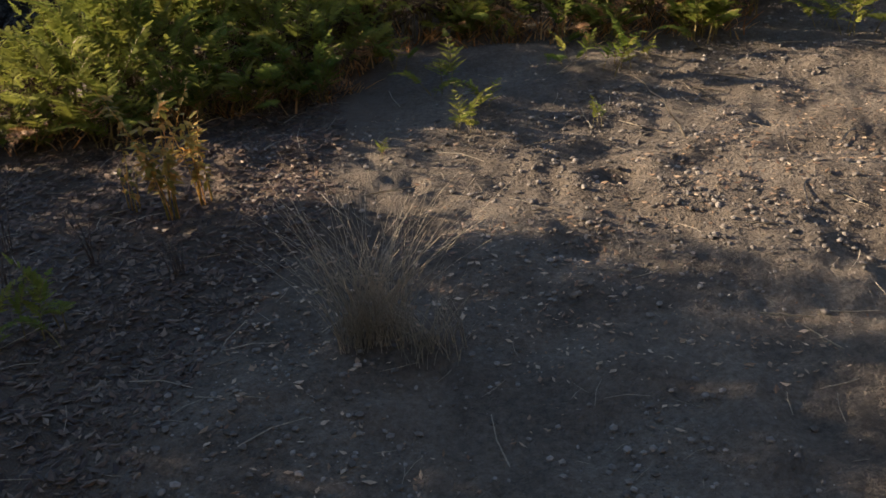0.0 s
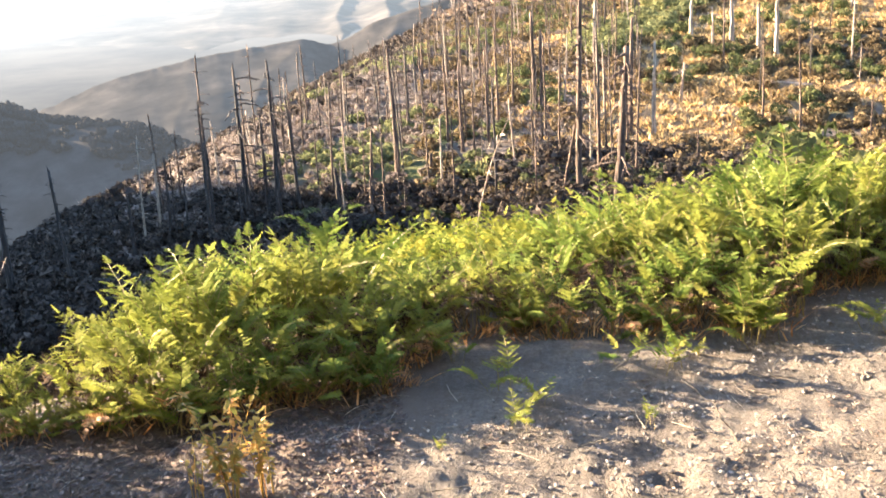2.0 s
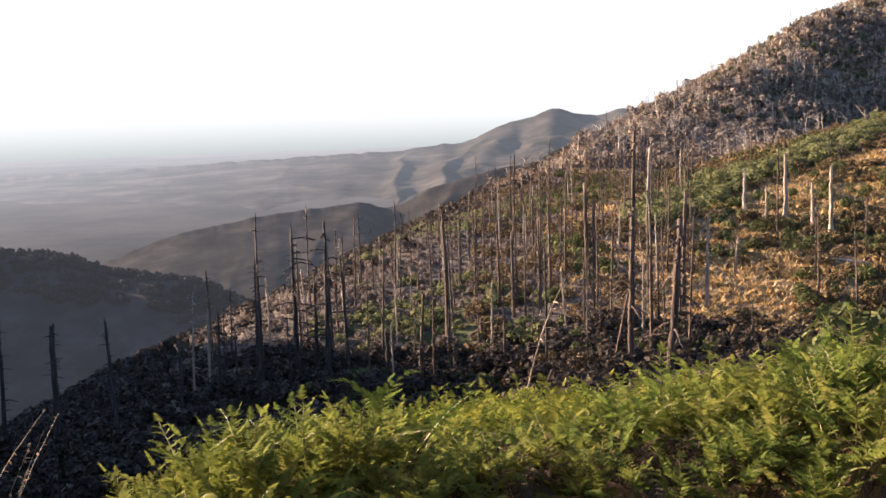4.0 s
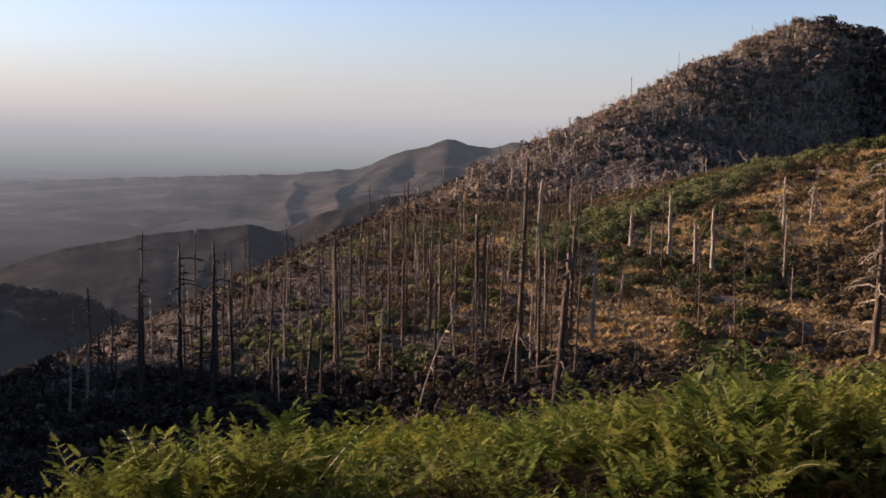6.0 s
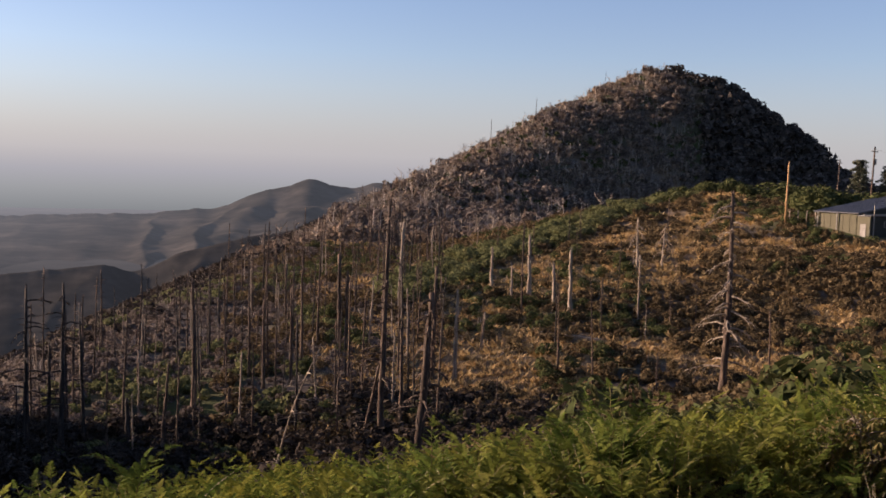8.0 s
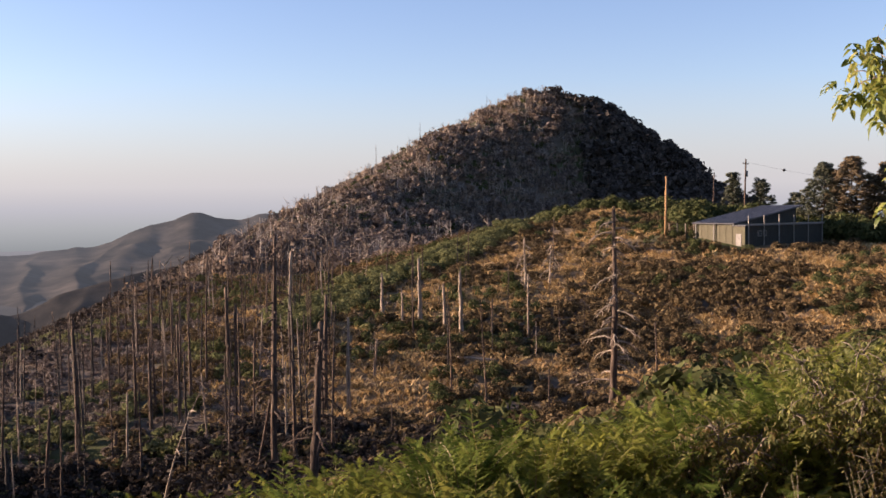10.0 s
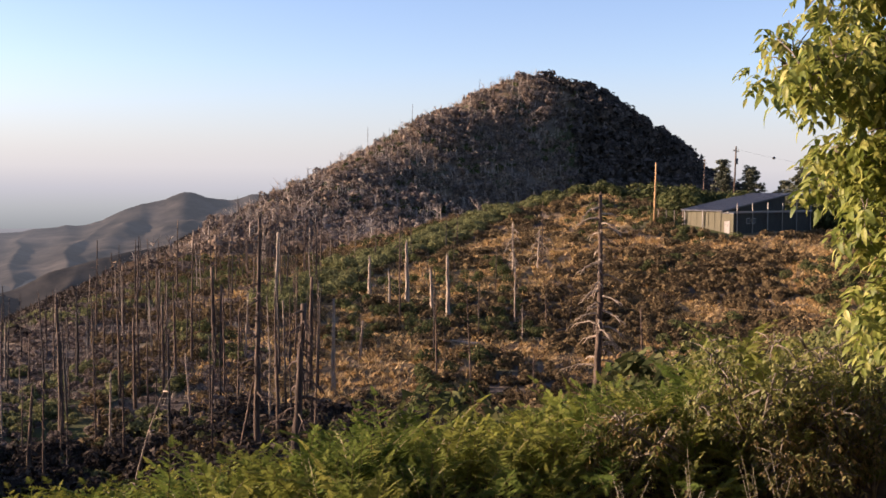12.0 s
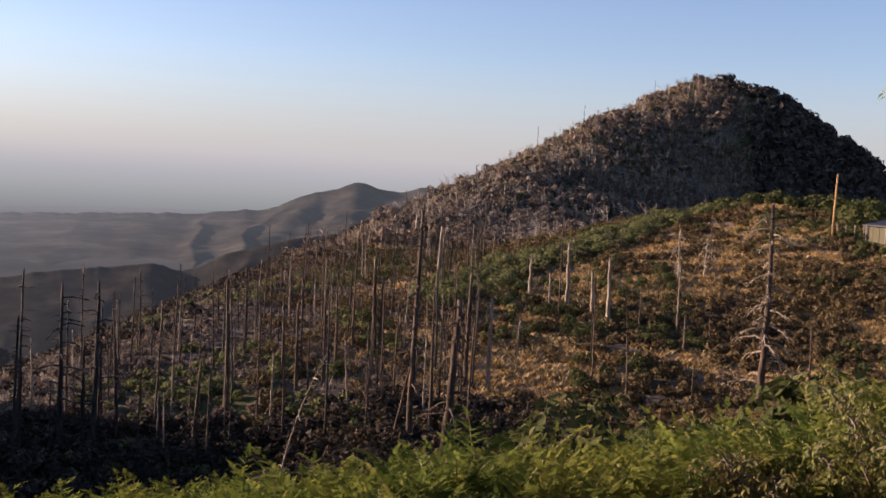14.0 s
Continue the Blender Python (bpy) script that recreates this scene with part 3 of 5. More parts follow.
def burnt_tree(rng, tall, radius, mat, branches, droop=0.5, reach=0.2, lean=0.0, low=0.25, branch_mat=None, bend=0.0, label="", twigs=False):
    """A fire-killed trunk with a broken top and what is left of its branches."""
    root = new("burnt_tree")
    s = np.linspace(0, 1, 13)
    sway = (rng.rand(2) - 0.5) * 0.012 * tall
    cx = math.tan(radians(lean)) * tall * s + bend * tall * s * s + sway[0] * np.sin(s * 4) + (rng.rand(13) - 0.5) * radius * 0.3
    cy = sway[1] * np.sin(s * 3) + (rng.rand(13) - 0.5) * radius * 0.3
    pts = np.stack([cx, cy, tall * s - 0.5 * (s == 0)], -1)
    top_taper = rng.uniform(0.35, 0.6)
    rad = radius * (1 - (1 - top_taper) * s) * (1 + 0.35 * np.exp(-s * 18))
    v, f = tube(pts, rad, 9, 0.22, rng)
    v[-2 - 9:-2, 2] += rng.rand(9) * radius * 5 * rng.rand()
    v[-1, 2] -= radius * 0.6
    snags = [(v, f)]
    for k in range(int(tall * 3.2)):
        at = 0.12 + 0.86 * rng.rand()
        p = np.array([np.interp(at, s, pts[:, i]) for i in range(3)])
        sv, sf = stick(rng, radius + rng.uniform(0.15, 0.75), 0.018 + radius * 0.08, 0.3, sides=3, steps=3)
        a = rng.rand() * 6.283
        snags.append((np.stack([sv[:, 0] * math.cos(a) - sv[:, 1] * math.sin(a), sv[:, 0] * math.sin(a) + sv[:, 1] * math.cos(a), sv[:, 2]], -1) + p, sf))
    v, f = joined(snags)
    under("trunk", quick_mesh("trunk", v, f, mat, True), root)
    for k in range(branches):
        at = low + (0.98 - low) * (k + rng.rand()) / branches
        i = min(int(at * 12), 11)
        p = pts[i] + (pts[i + 1] - pts[i]) * (at * 12 - i)
        size = reach * tall * (1.05 - 0.5 * at) * (0.45 + 0.8 * rng.rand())
        pieces = [stick(rng, size, radius * 0.22 + 0.028, droop * (0.6 + 0.8 * rng.rand()))]
        if twigs:
            for q in range(5):
                tv, tf = stick(rng, size * 0.35, radius * 0.07 + 0.022, droop * 1.6, sides=3, steps=4)
                a, u = (rng.rand() - 0.5) * 2.4, 0.35 + 0.6 * rng.rand()
                tv = np.stack([tv[:, 0] * math.cos(a) - tv[:, 1] * math.sin(a), tv[:, 0] * math.sin(a) + tv[:, 1] * math.cos(a), tv[:, 2]], -1)
                base = pieces[0][0][int(u * 6) * 5:int(u * 6) * 5 + 5].mean(0)
                pieces.append((tv + base, tf))
        bv, bf = joined(pieces)
        under("branch", quick_mesh("branch", bv, bf, branch_mat or mat, True), root, m=Matrix.Translation(p) @ Matrix.Rotation(rng.rand() * 6.283, 4, "Z"))
    return tagged(root, label or "fire-killed tree trunk standing bare on the slope", "dead tree", "burnt trees on the hillside")


def stand(root, x, y, turn=0.0, sink=0.25):
    root.matrix_basis = pose(x, y, float(height(x, y)) - sink, 0, 0, turn)
    return root


rng = np.random.RandomState(11)
stand(burnt_tree(rng, 12.4, 0.25, CHAR, 17, 0.4, 0.24, -1.0, 0.3, label="black charred pine with short broken side branches", twigs=True), -20.1, 82.5)
stand(burnt_tree(rng, 13.0, 0.24, CHAR, 15, 0.4, 0.2, 0.6, 0.3, label="tall black charred pine trunk with stubs of branches", twigs=True), -17.7, 82.7)
stand(burnt_tree(rng, 17.9, 0.27, BARK, 30, 0.5, 0.1, 1.0, 0.25, label="tallest scorched trunk, brown with short drooping branches", twigs=True), 6.5, 77.7)
stand(burnt_tree(rng, 13.2, 0.32, BARK, 18, 0.7, 0.17, 4.2, 0.45, BARK, label="broken brown snag leaning slightly with drooping bare branches", twigs=True), 7.4, 63.5)
stand(burnt_tree(rng, 18.2, 0.34, BARK, 38, 0.55, 0.17, 1.0, 0.2, PALE, label="scorched conifer snag with pale drooping branches to its top", twigs=True), 35.5, 82.6)
stand(burnt_tree(rng, 7.3, 0.22, PALE, 12, 0.9, 0.4, -1.5, 0.25, PALE, label="small bleached dead tree with spreading bare limbs", twigs=True), 48.6, 144.8)
stand(burnt_tree(rng, 6.2, 0.18, PALE, 10, 0.9, 0.4, 2.0, 0.3, PALE, label="small bleached dead tree with drooping limbs", twigs=True), 53.1, 146.9)
stand(burnt_tree(rng, 4.6, 0.035, PALE, 2, 0.3, 0.1, 4.0, 0.5, bend=0.22, label="thin bare sapling bent over above the ferns"), -0.6, 30.6)
for x, y, tall, rad, lean in ((-16.4, 84.6, 10.3, 0.19, -1.7), (-22.6, 80.2, 10.1, 0.14, 0.3), (-18.8, 83.7, 8.8, 0.21, -0.3), (-13.2, 85.8, 4.2, 0.28, -1.2), (-46.3, 82.7, 12.2, 0.22, 2.0),
                              (-38.0, 75.8, 10.0, 0.34, 1.0), (-31.9, 73.1, 9.5, 0.22, -2.5), (-22.2, 77.5, 11.7, 0.13, 1.0), (-25.7, 78.7, 6.9, 0.16, 1.6), (-28.3, 77.1, 5.0, 0.18, 1.0)):
    stand(burnt_tree(rng, tall, rad, CHAR, 7, 0.4, 0.1, lean, label="black charred trunk in the shaded draw"), x, y)
for x, y, tall, rad, lean in ((-8.7, 92.9, 12.2, 0.28, -0.8), (4.7, 109.2, 10.1, 0.27, -1.8), (5.3, 109.1, 8.7, 0.21, 0.2), (-2.8, 96.9, 8.2, 0.18, -0.6), (-4.3, 100.9, 8.2, 0.16, -0.8), (-0.3, 97.0, 8.8, 0.18, -0.6),
                              (0.7, 107.1, 9.1, 0.17, -0.6), (8.3, 80.5, 8.1, 0.18, -0.3), (13.2, 99.0, 11.0, 0.27, 0.6), (-10.4, 85.3, 7.5, 0.21, 3.0), (-5.7, 92.7, 2.3, 0.20, 2.0)):
    stand(burnt_tree(rng, tall, rad, BARK, 6, 0.5, 0.08, lean, label="scorched brown trunk with branch stubs on the burnt slope"), x, y)
for x, y, tall, rad, lean in ((26.1, 138.1, 5.3, 0.27, 0.0), (27.6, 131.8, 4.5, 0.22, -1.0), (29.8, 131.3, 8.4, 0.33, -1.0), (32.1, 127.4, 5.3, 0.25, -1.2), (33.3, 123.9, 7.7, 0.31, -1.0), (15.3, 98.4, 9.0, 0.24, 0.3),
                              (12.5, 126.4, 11.1, 0.24, 1.5), (19.7, 109.3, 4.3, 0.18, 5.0), (-27.9, 78.9, 8.7, 0.11, 2.4), (-27.2, 80.8, 6.4, 0.14, 1.5)):
    stand(burnt_tree(rng, tall, rad, PALE, 5, 0.6, 0.07, lean, label="pale barkless trunk catching the low sun"), x, y)
for x, y, tall, rad, lean in ((46.8, 97.5, 6.4, 0.12, -1.5), (25.6, 99.0, 8.9, 0.11, -1.0), (3.3, 77.3, 6.9, 0.08, 0.0), (16.8, 84.8, 3.6, 0.09, 0.3), (33.0, 91.2, 4.2, 0.10, -1.0), (27.6, 93.5, 11.0, 0.11, -3.0), (5.2, 78.1, 7.2, 0.15, 11.0),
                              (36.6, 122.0, 5.2, 0.10, 1.0), (44.0, 118.0, 4.2, 0.09, -2.0), (47.5, 112.0, 3.8, 0.09, 3.0)):
    stand(burnt_tree(rng, tall, rad, BARK, 2, 0.3, 0.06, lean, label="thin burnt pole of a young tree"), x, y)

models = []
for k in range(12):
    models.append(burnt_tree(rng, rng.uniform(7.5, 12.0), rng.uniform(0.085, 0.15), (BARK, CHAR, BARK, PALE)[(0, 1, 2, 1, 0, 3)[k % 6]], rng.randint(3, 6), 0.4, 0.09, rng.uniform(-2, 2),
                             label=("scorched brown trunk among many on the burnt slope", "black charred trunk among many on the burnt slope", "bare brown trunk among many on the burnt slope", "grey barkless trunk among many on the burnt slope")[(0, 1, 2, 1, 0, 3)[k % 6]]))
bear, dist = rng.uniform(-21, 8, 2000), rng.uniform(82, 215, 2000)
spots = []
for b, d in zip(bear, dist):
    x, y = d * math.sin(radians(b)), d * math.cos(radians(b))
    crest_at = float(np.interp(b, [-22, -17, -10.5, -5.5, 0, 8], [82, 92, 118, 148, 205, 215]))
    if d < crest_at and all((x - p) ** 2 + (y - q) ** 2 > 5 for p, q in spots):
        spots.append((x, y))
    if len(spots) >= 232:
        break
for b, d in zip(rng.uniform(7, 22, 26), rng.uniform(100, 185, 26)):
    spots.append((d * math.sin(radians(b)), d * math.cos(radians(b))))
for k, (x, y) in enumerate(spots):
    m = pose(x, y, float(height(x, y)) - 0.25, rng.uniform(-2, 2), rng.uniform(-2.5, 2.5), rng.uniform(0, 360)) @ Matrix.Diagonal((*[rng.uniform(0.6, 1.1)] * 3, 1))
    if k < len(models):
        models[k].matrix_basis = m
    else:
        copy_thing(models[k % len(models)], m)
# thin dead trees along the hill's skyline
for b, d in ((11.9, 478), (11.6, 470), (14.6, 520), (14.9, 545), (9.0, 410), (8.3, 395), (7.2, 365), (6.6, 352), (10.4, 450), (13.2, 500), (5.2, 320), (3.6, 280), (16.4, 570), (12.8, 515)):
    x, y = d * math.sin(radians(b)), d * math.cos(radians(b))
    copy_thing(models[int(b * 10) % 12], pose(x, y, float(height(x, y)) - 0.3, rng.uniform(-4, 4), rng.uniform(-4, 4), b * 40) @ Matrix.Diagonal((*[rng.uniform(0.75, 1.1)] * 3, 1)))

log = new("fallen_log")
v, f = tube(np.stack([np.linspace(-2.1, 2.1, 9), 0.1 * np.sin(np.linspace(0, 5, 9)), np.linspace(0.1, -0.12, 9)], -1), np.linspace(0.12, 0.25, 9), 8, 0.2, rng)
under("trunk", quick_mesh("trunk", v, f, PALE, True), log)
v, f = stick(rng, 0.9, 0.06, 0.2)
under("branch", quick_mesh("branch", v, f, PALE, True), log, m=Matrix.Translation((-1.2, 0, 0.1)) @ Matrix.Rotation(1.1, 4, "Z"))
log.matrix_basis = pose(31.5, 111.0, float(height(31.5, 111.0)) + 0.45, 0, 4, -8)
tagged(log, "bleached fallen log lying on the brushy slope", "log")


# ---- bracken along the edge of the clearing ----


def frond_arrays(rng, stipe=0.28, blade=0.34, pairs=7, arch=1.0, steps=8):
    """One bracken frond: an upright stalk and a triangular blade whose side leaves are feathers of small leaflets."""
    verts, tris = [], []
    s = np.linspace(0, 1, pairs + 2)
    ang = radians(84) - arch * radians(70) * s ** 1.2
    step = blade / (pairs + 1)
    px, pz = [stipe * 0.12], [stipe * 0.99]
    for a in ang[1:]:
        px.append(px[-1] + math.cos(a) * step)
        pz.append(pz[-1] + math.sin(a) * step)
    spine = np.stack([px, (rng.rand(len(s)) - 0.5) * 0.01, pz], -1)

    def feather(base, way, size, wide):
        side = np.cross(way, [0.0, 0.0, 1.0] + (rng.rand(3) - 0.5) * 0.5)
        side /= np.linalg.norm(side) + 1e-9
        sag = rng.uniform(0.05, 0.3)
        for q in range(steps):
            w = (q + 0.4) / steps
            c = base + way * size * w + np.array([0, 0, -sag * size * w * w])
            leaf = wide * size * (1 - w) ** 0.7 * (0.85 + 0.3 * rng.rand()) + 0.003
            half = size / steps * 0.5
            for sgn in (1, -1):
                k = len(verts)
                verts.extend([c - way * half, c + way * half, c + side * sgn * leaf + way * leaf * 0.45 + np.array([0, 0, 0.3 * leaf * (rng.rand() - 0.6)])])
                tris.append((k, k + 1, k + 2))

    for i in range(1, pairs + 1):
        for sgn in (1, -1):
            size = blade * 0.55 * (1 - 0.9 * s[i]) * (0.75 + 0.4 * rng.rand())
            way = np.array([math.cos(ang[i]) * 0.75, sgn * rng.uniform(0.65, 0.95), math.sin(ang[i]) * 0.6 + 0.25 * (rng.rand() - 0.5)])
            feather(spine[i] + (rng.rand(3) - 0.5) * 0.008, way / np.linalg.norm(way), size, 0.27)
    tip = spine[-1] - spine[-2]
    feather(spine[-2], tip / np.linalg.norm(tip), blade * 0.26, 0.3)
    sv, sf = tube(np.vstack([[[0, 0, -0.05], [stipe * 0.05, 0, stipe * 0.5]], spine[::2]]), np.linspace(0.004, 0.0012, 2 + len(spine[::2])), 3, 0, rng, False)
    return (np.array(verts), np.array(tris)), (sv, sf)


def frond_mesh(name, rng, mat, **kw):
    a, b = frond_arrays(rng, **kw)
    v, f = joined([a, b])
    me = quick_mesh(name, v, f, [mat, STALK])
    idx = np.zeros(len(f), np.int32)
    idx[len(a[1]):] = 1
    me.polygons.foreach_set("material_index", idx)
    return me


frng = np.random.RandomState(5)
FRONDS = [frond_mesh("frond", frng, FERN, stipe=frng.uniform(0.2, 0.38), blade=frng.uniform(0.23, 0.3), arch=frng.uniform(0.25, 1.15)) for k in range(16)]
SHORT_FRONDS = [frond_mesh("frond", frng, FERN, stipe=frng.uniform(0.03, 0.14), blade=frng.uniform(0.24, 0.32), arch=frng.uniform(0.2, 1.0)) for k in range(8)]
DRY_FRONDS = [frond_mesh("frond", frng, FERN_DRY, stipe=frng.uniform(0.06, 0.14), blade=frng.uniform(0.22, 0.3), arch=frng.uniform(1.3, 1.8)) for k in range(3)]


def bracken(x, y, size, fronds, label, dry=0, spread_out=42, short=0.0):
    root = new("bracken_fern")
    turn = frng.rand() * 360
    for k in range(fronds + dry):
        kinds = SHORT_FRONDS if frng.rand() < short else FRONDS
        me = kinds[frng.randint(len(kinds))] if k < fronds else DRY_FRONDS[frng.randint(3)]
        a = turn + k * 137.5 + frng.uniform(-25, 25)
        m = pose(frng.uniform(-0.11, 0.11), frng.uniform(-0.11, 0.11), 0, 0, 0, a) @ pose(0, 0, 0, 0, frng.uniform(-8, spread_out), 0) @ Matrix.Diagonal((*[frng.uniform(0.8, 1.1)] * 3, 1))
        under("frond", me, root, "withered brown frond" if k >= fronds else "", m)
    root.matrix_basis = pose(x, y, float(height(x, y))) @ Matrix.Diagonal((size, size, size, 1))
    return tagged(root, label, "fern", "bracken along the clearing")


FRONT = ((-5.0, 3.2), (-1.5, 3.3), (-0.96, 3.32), (-0.7, 3.42), (-0.38, 3.52), (-0.2, 3.6), (-0.1, 4.02), (0.05, 4.15), (0.62, 4.03), (1.1, 4.0), (1.42, 4.0), (1.55, 4.6), (2.3, 4.7), (3.2, 4.85), (6.0, 5.6))
# how high the ferns stand along the edge
TALL = ((-3.6, 0.32), (-1.62, 0.3), (-1.42, 0.44), (-1.25, 0.68), (-0.85, 0.68), (-0.6, 0.58), (-0.3, 0.52), (0.4, 0.52), (0.9, 0.62), (1.3, 0.7), (1.6, 0.68), (2.4, 0.74), (3.2, 0.82), (5.6, 1.0))


def fern_front(x):
    return float(np.interp(x, [p[0] for p in FRONT], [p[1] for p in FRONT]))


count = 0
while count < 285:
    x = frng.uniform(-3.2, 5.4)
    deep = frng.rand() ** 1.4 * 1.7
    y = fern_front(x) + deep
    if x < -1.3 and deep > 0.75:
        continue
    tall = float(np.interp(x, [p[0] for p in TALL], [p[1] for p in TALL])) / 0.65
    edge = deep < 0.25
    withered = 2 if edge and -0.25 < x < 1.35 else int(edge and frng.rand() < 0.4)
    bracken(x, y, tall * (0.62 + 0.72 * float(fractal(np.float64(x * 1.6 + 40), np.float64(y * 1.6 + 9), 2))) * frng.uniform(0.85, 1.1) * (0.75 if edge else 1.0), frng.randint(9, 14), "green bracken fern with brown withered lower fronds" if withered else "lush green bracken fern in the low sun", withered, 34, 0.6 if edge else 0.15)
    count += 1
# the rest of the bank, beyond what can be told apart
pool = [joined(list(frond_arrays(frng, frng.uniform(0.2, 0.4), frng.uniform(0.3, 0.38), 5, 0.8, 5))) for k in range(5)]
px = frng.uniform(-12, 14, 6500)
py = np.array([fern_front(min(max(v, -5), 6)) + (v - 6 if v > 6 else 0) * 0.75 for v in px]) + 1.0 + frng.rand(6500) ** 1.5 * 7
ok = (frng.rand(6500) < np.where(np.abs(px) < 6, 1.0, 0.6)) & (px > -0.36 * py + 0.1)
px, py = px[ok], py[ok]
stuff("bracken_bank", spread(pool, np.stack([px, py, height(px, py)], -1), frng.uniform(0.55, 0.9, len(px)) * np.clip(1 + 0.1 * (px - 1.5), 0.9, 1.3), frng, lean=0.35), FERN_STUFF, "bracken running down the bank below the clearing", "ferns")


# dark dead fronds, added partly to deepen the shade inside the ferns
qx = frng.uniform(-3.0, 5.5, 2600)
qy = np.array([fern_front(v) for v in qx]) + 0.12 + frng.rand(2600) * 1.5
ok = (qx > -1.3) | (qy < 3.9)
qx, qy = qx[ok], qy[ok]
stuff("dead_bracken", spread(pool, np.stack([qx, qy, height(qx, qy)], -1), frng.uniform(0.25, 0.48, len(qx)), frng, lean=0.9), FERN_DEAD_SHADE, "dark dead bracken deepening the shade under the green fronds", "ferns")


# ---- brush and grass on the hillsides ----


def scatter(rng, count, bears, dists, keep):
    b, d = rng.uniform(*bears, count), np.sqrt(rng.uniform(dists[0] ** 2, dists[1] ** 2, count))
    x, y = d * np.sin(np.radians(b)), d * np.cos(np.radians(b))
    lx, ly = (x - 87.7) * 0.934 + (y - 151) * 0.358, (y - 151) * 0.934 - (x - 87.7) * 0.358
    ok = keep(x, y, b, d) & ~((lx > -3) & (lx < 24) & (ly > -4) & (ly < 11))
    x, y = x[ok], y[ok]
    return np.stack([x, y, height(x, y) - 0.05], -1)


brng = np.random.RandomState(21)
bush = [leaf_clump(brng, 1, 2, 1.0, 0.8) for k in range(7)]
far_bush = [leaf_clump(brng, 0, 5, 1.0, 0.85) for k in range(7)]
big_bush = [leaf_clump(brng, 1, 4, 1.0, 0.9) for k in range(6)]
tuft = [blade_clump(brng, 9, 0.55, 1.0, 0.075) for k in range(5)]
fine_brush = [leaf_clump(brng, 1, 3, 1.0, 0.85, 1.6, 1.0, 0.2) for k in range(6)]
wood_bush = [leaf_clump(brng, 1, 3, 1.0, 1.0) for k in range(6)]
thick_bush = [leaf_clump(brng, 2, 2, 1.0, 0.9, 1.4, 1.0, 0.3) for k in range(5)]
fine_bush = [leaf_clump(brng, 2, 4, 1.0, 0.9, 1.5, 0.9, 0.3) for k in range(4)]
bones = [blade_clump(brng, 9, 1.0, 0.75, 0.018) for k in range(5)]


def bare_tree(rng):
    """A leafless little tree, one unit tall: a stem and rising limbs."""
    s = np.linspace(0, 1, 4)[:, None]
    pieces = [tube(s * [0.06 * (rng.rand() - 0.5), 0.06 * (rng.rand() - 0.5), 1.0], (0.026, 0.022, 0.015, 0.008), 3, closed=False)]
    for k in range(8):
        a, h, r = rng.rand() * 6.283, rng.uniform(0.12, 0.85), rng.uniform(0.12, 0.4)
        end = np.array([math.cos(a) * r, math.sin(a) * r, r * rng.uniform(0.3, 1.1)])
        pieces.append(tube(np.array([0, 0, h]) + np.linspace(0, 1, 3)[:, None] ** 0.9 * end, (0.013, 0.01, 0.005), 3, closed=False))
    return joined(pieces)


dead_shape = [bare_tree(brng) for k in range(6)]
slope_brush = lambda x, y, b, d: (edge_distance(x, y) > 25)
gold_here = lambda x, y, b, d: (fractal(x / 9, y / 9, 4) + 0.5 * (fractal(x / 2.6 + 31, y / 2.6, 2) - 0.5) > 0.47) & (edge_distance(x, y) > 25)
dark_here = lambda x, y, b, d: (fractal(x / 9, y / 9, 4) + 0.5 * (fractal(x / 2.6 + 31, y / 2.6, 2) - 0.5) < 0.5) & (edge_distance(x, y) > 25)


def cover(name, shapes, mat, label, category, places, low, high, lean=0.12, flat=1.0):
    return stuff(name, spread(shapes, places, brng.uniform(low, high, len(places)), brng, flat, lean), mat, label, category)


cover("dry_grass", tuft, GOLD, "golden dry grass tufts between the bushes", "grass", scatter(brng, 26000, (1, 40), (80, 235), gold_here), 0.6, 1.5)
cover("brown_brush", fine_brush, BROWN, "brown half-burnt brush on the slope", "bushes", scatter(brng, 7600, (-4, 36), (70, 225), dark_here), 0.6, 1.8)
cover("scrub_oak", thick_bush, OAK, "dark green scrub bushes on the slope", "bushes", scatter(brng, 2300, (0, 38), (70, 225), lambda x, y, b, d: (fractal(x / 14 + 9, y / 14, 4) > 0.54) & (edge_distance(x, y) > 20)), 0.8, 2.0)
cover("knoll_brush", fine_brush, BROWN, "brown and olive brush on the knoll below the building", "bushes", scatter(brng, 1500, (22, 40), (85, 165), lambda x, y, b, d: (edge_distance(x, y) > 20) & (fractal(x / 11 + 3, y / 11, 3) > 0.45)), 0.7, 2.0)
cover("slope_brush", bush, GREYBRUSH, "low brown brush between the burnt trunks", "bushes", scatter(brng, 7200, (-24, 6), (75, 250), slope_brush), 0.45, 1.25)
cover("crest_brush", bush, GREYBRUSH, "brown brush running over the crest of the burnt slope", "bushes", scatter(brng, 2600, (-25, 8), (80, 270), lambda x, y, b, d: np.abs(d - np.interp(b, [-22, -17, -10.5, -5.5, 0, 8], [76, 90, 116, 148, 205, 380])) < 16), 0.6, 1.6)
cover("dead_brush", bones, ASH, "grey leafless brush between the burnt trunks", "bushes", scatter(brng, 1600, (-24, 14), (75, 260), slope_brush), 0.6, 1.4)
cover("green_patches", big_bush, BRIGHT, "fresh green regrowth between the burnt trunks", "bushes", scatter(brng, 1500, (-13, 10), (80, 190), lambda x, y, b, d: (fractal(x / 14 + 9, y / 14, 4) > 0.56)), 0.6, 1.5)


def crest_belt(x, y, b, d):
    c = np.interp(b, [5, 7.7, 12.3, 17.3, 20, 23, 27, 32, 40], [126, 134, 162, 192, 210, 216, 212, 214, 205])
    return (d > c + 3) & (d < c + 24) & (fractal(x / 8, y / 8, 3) > 0.3)


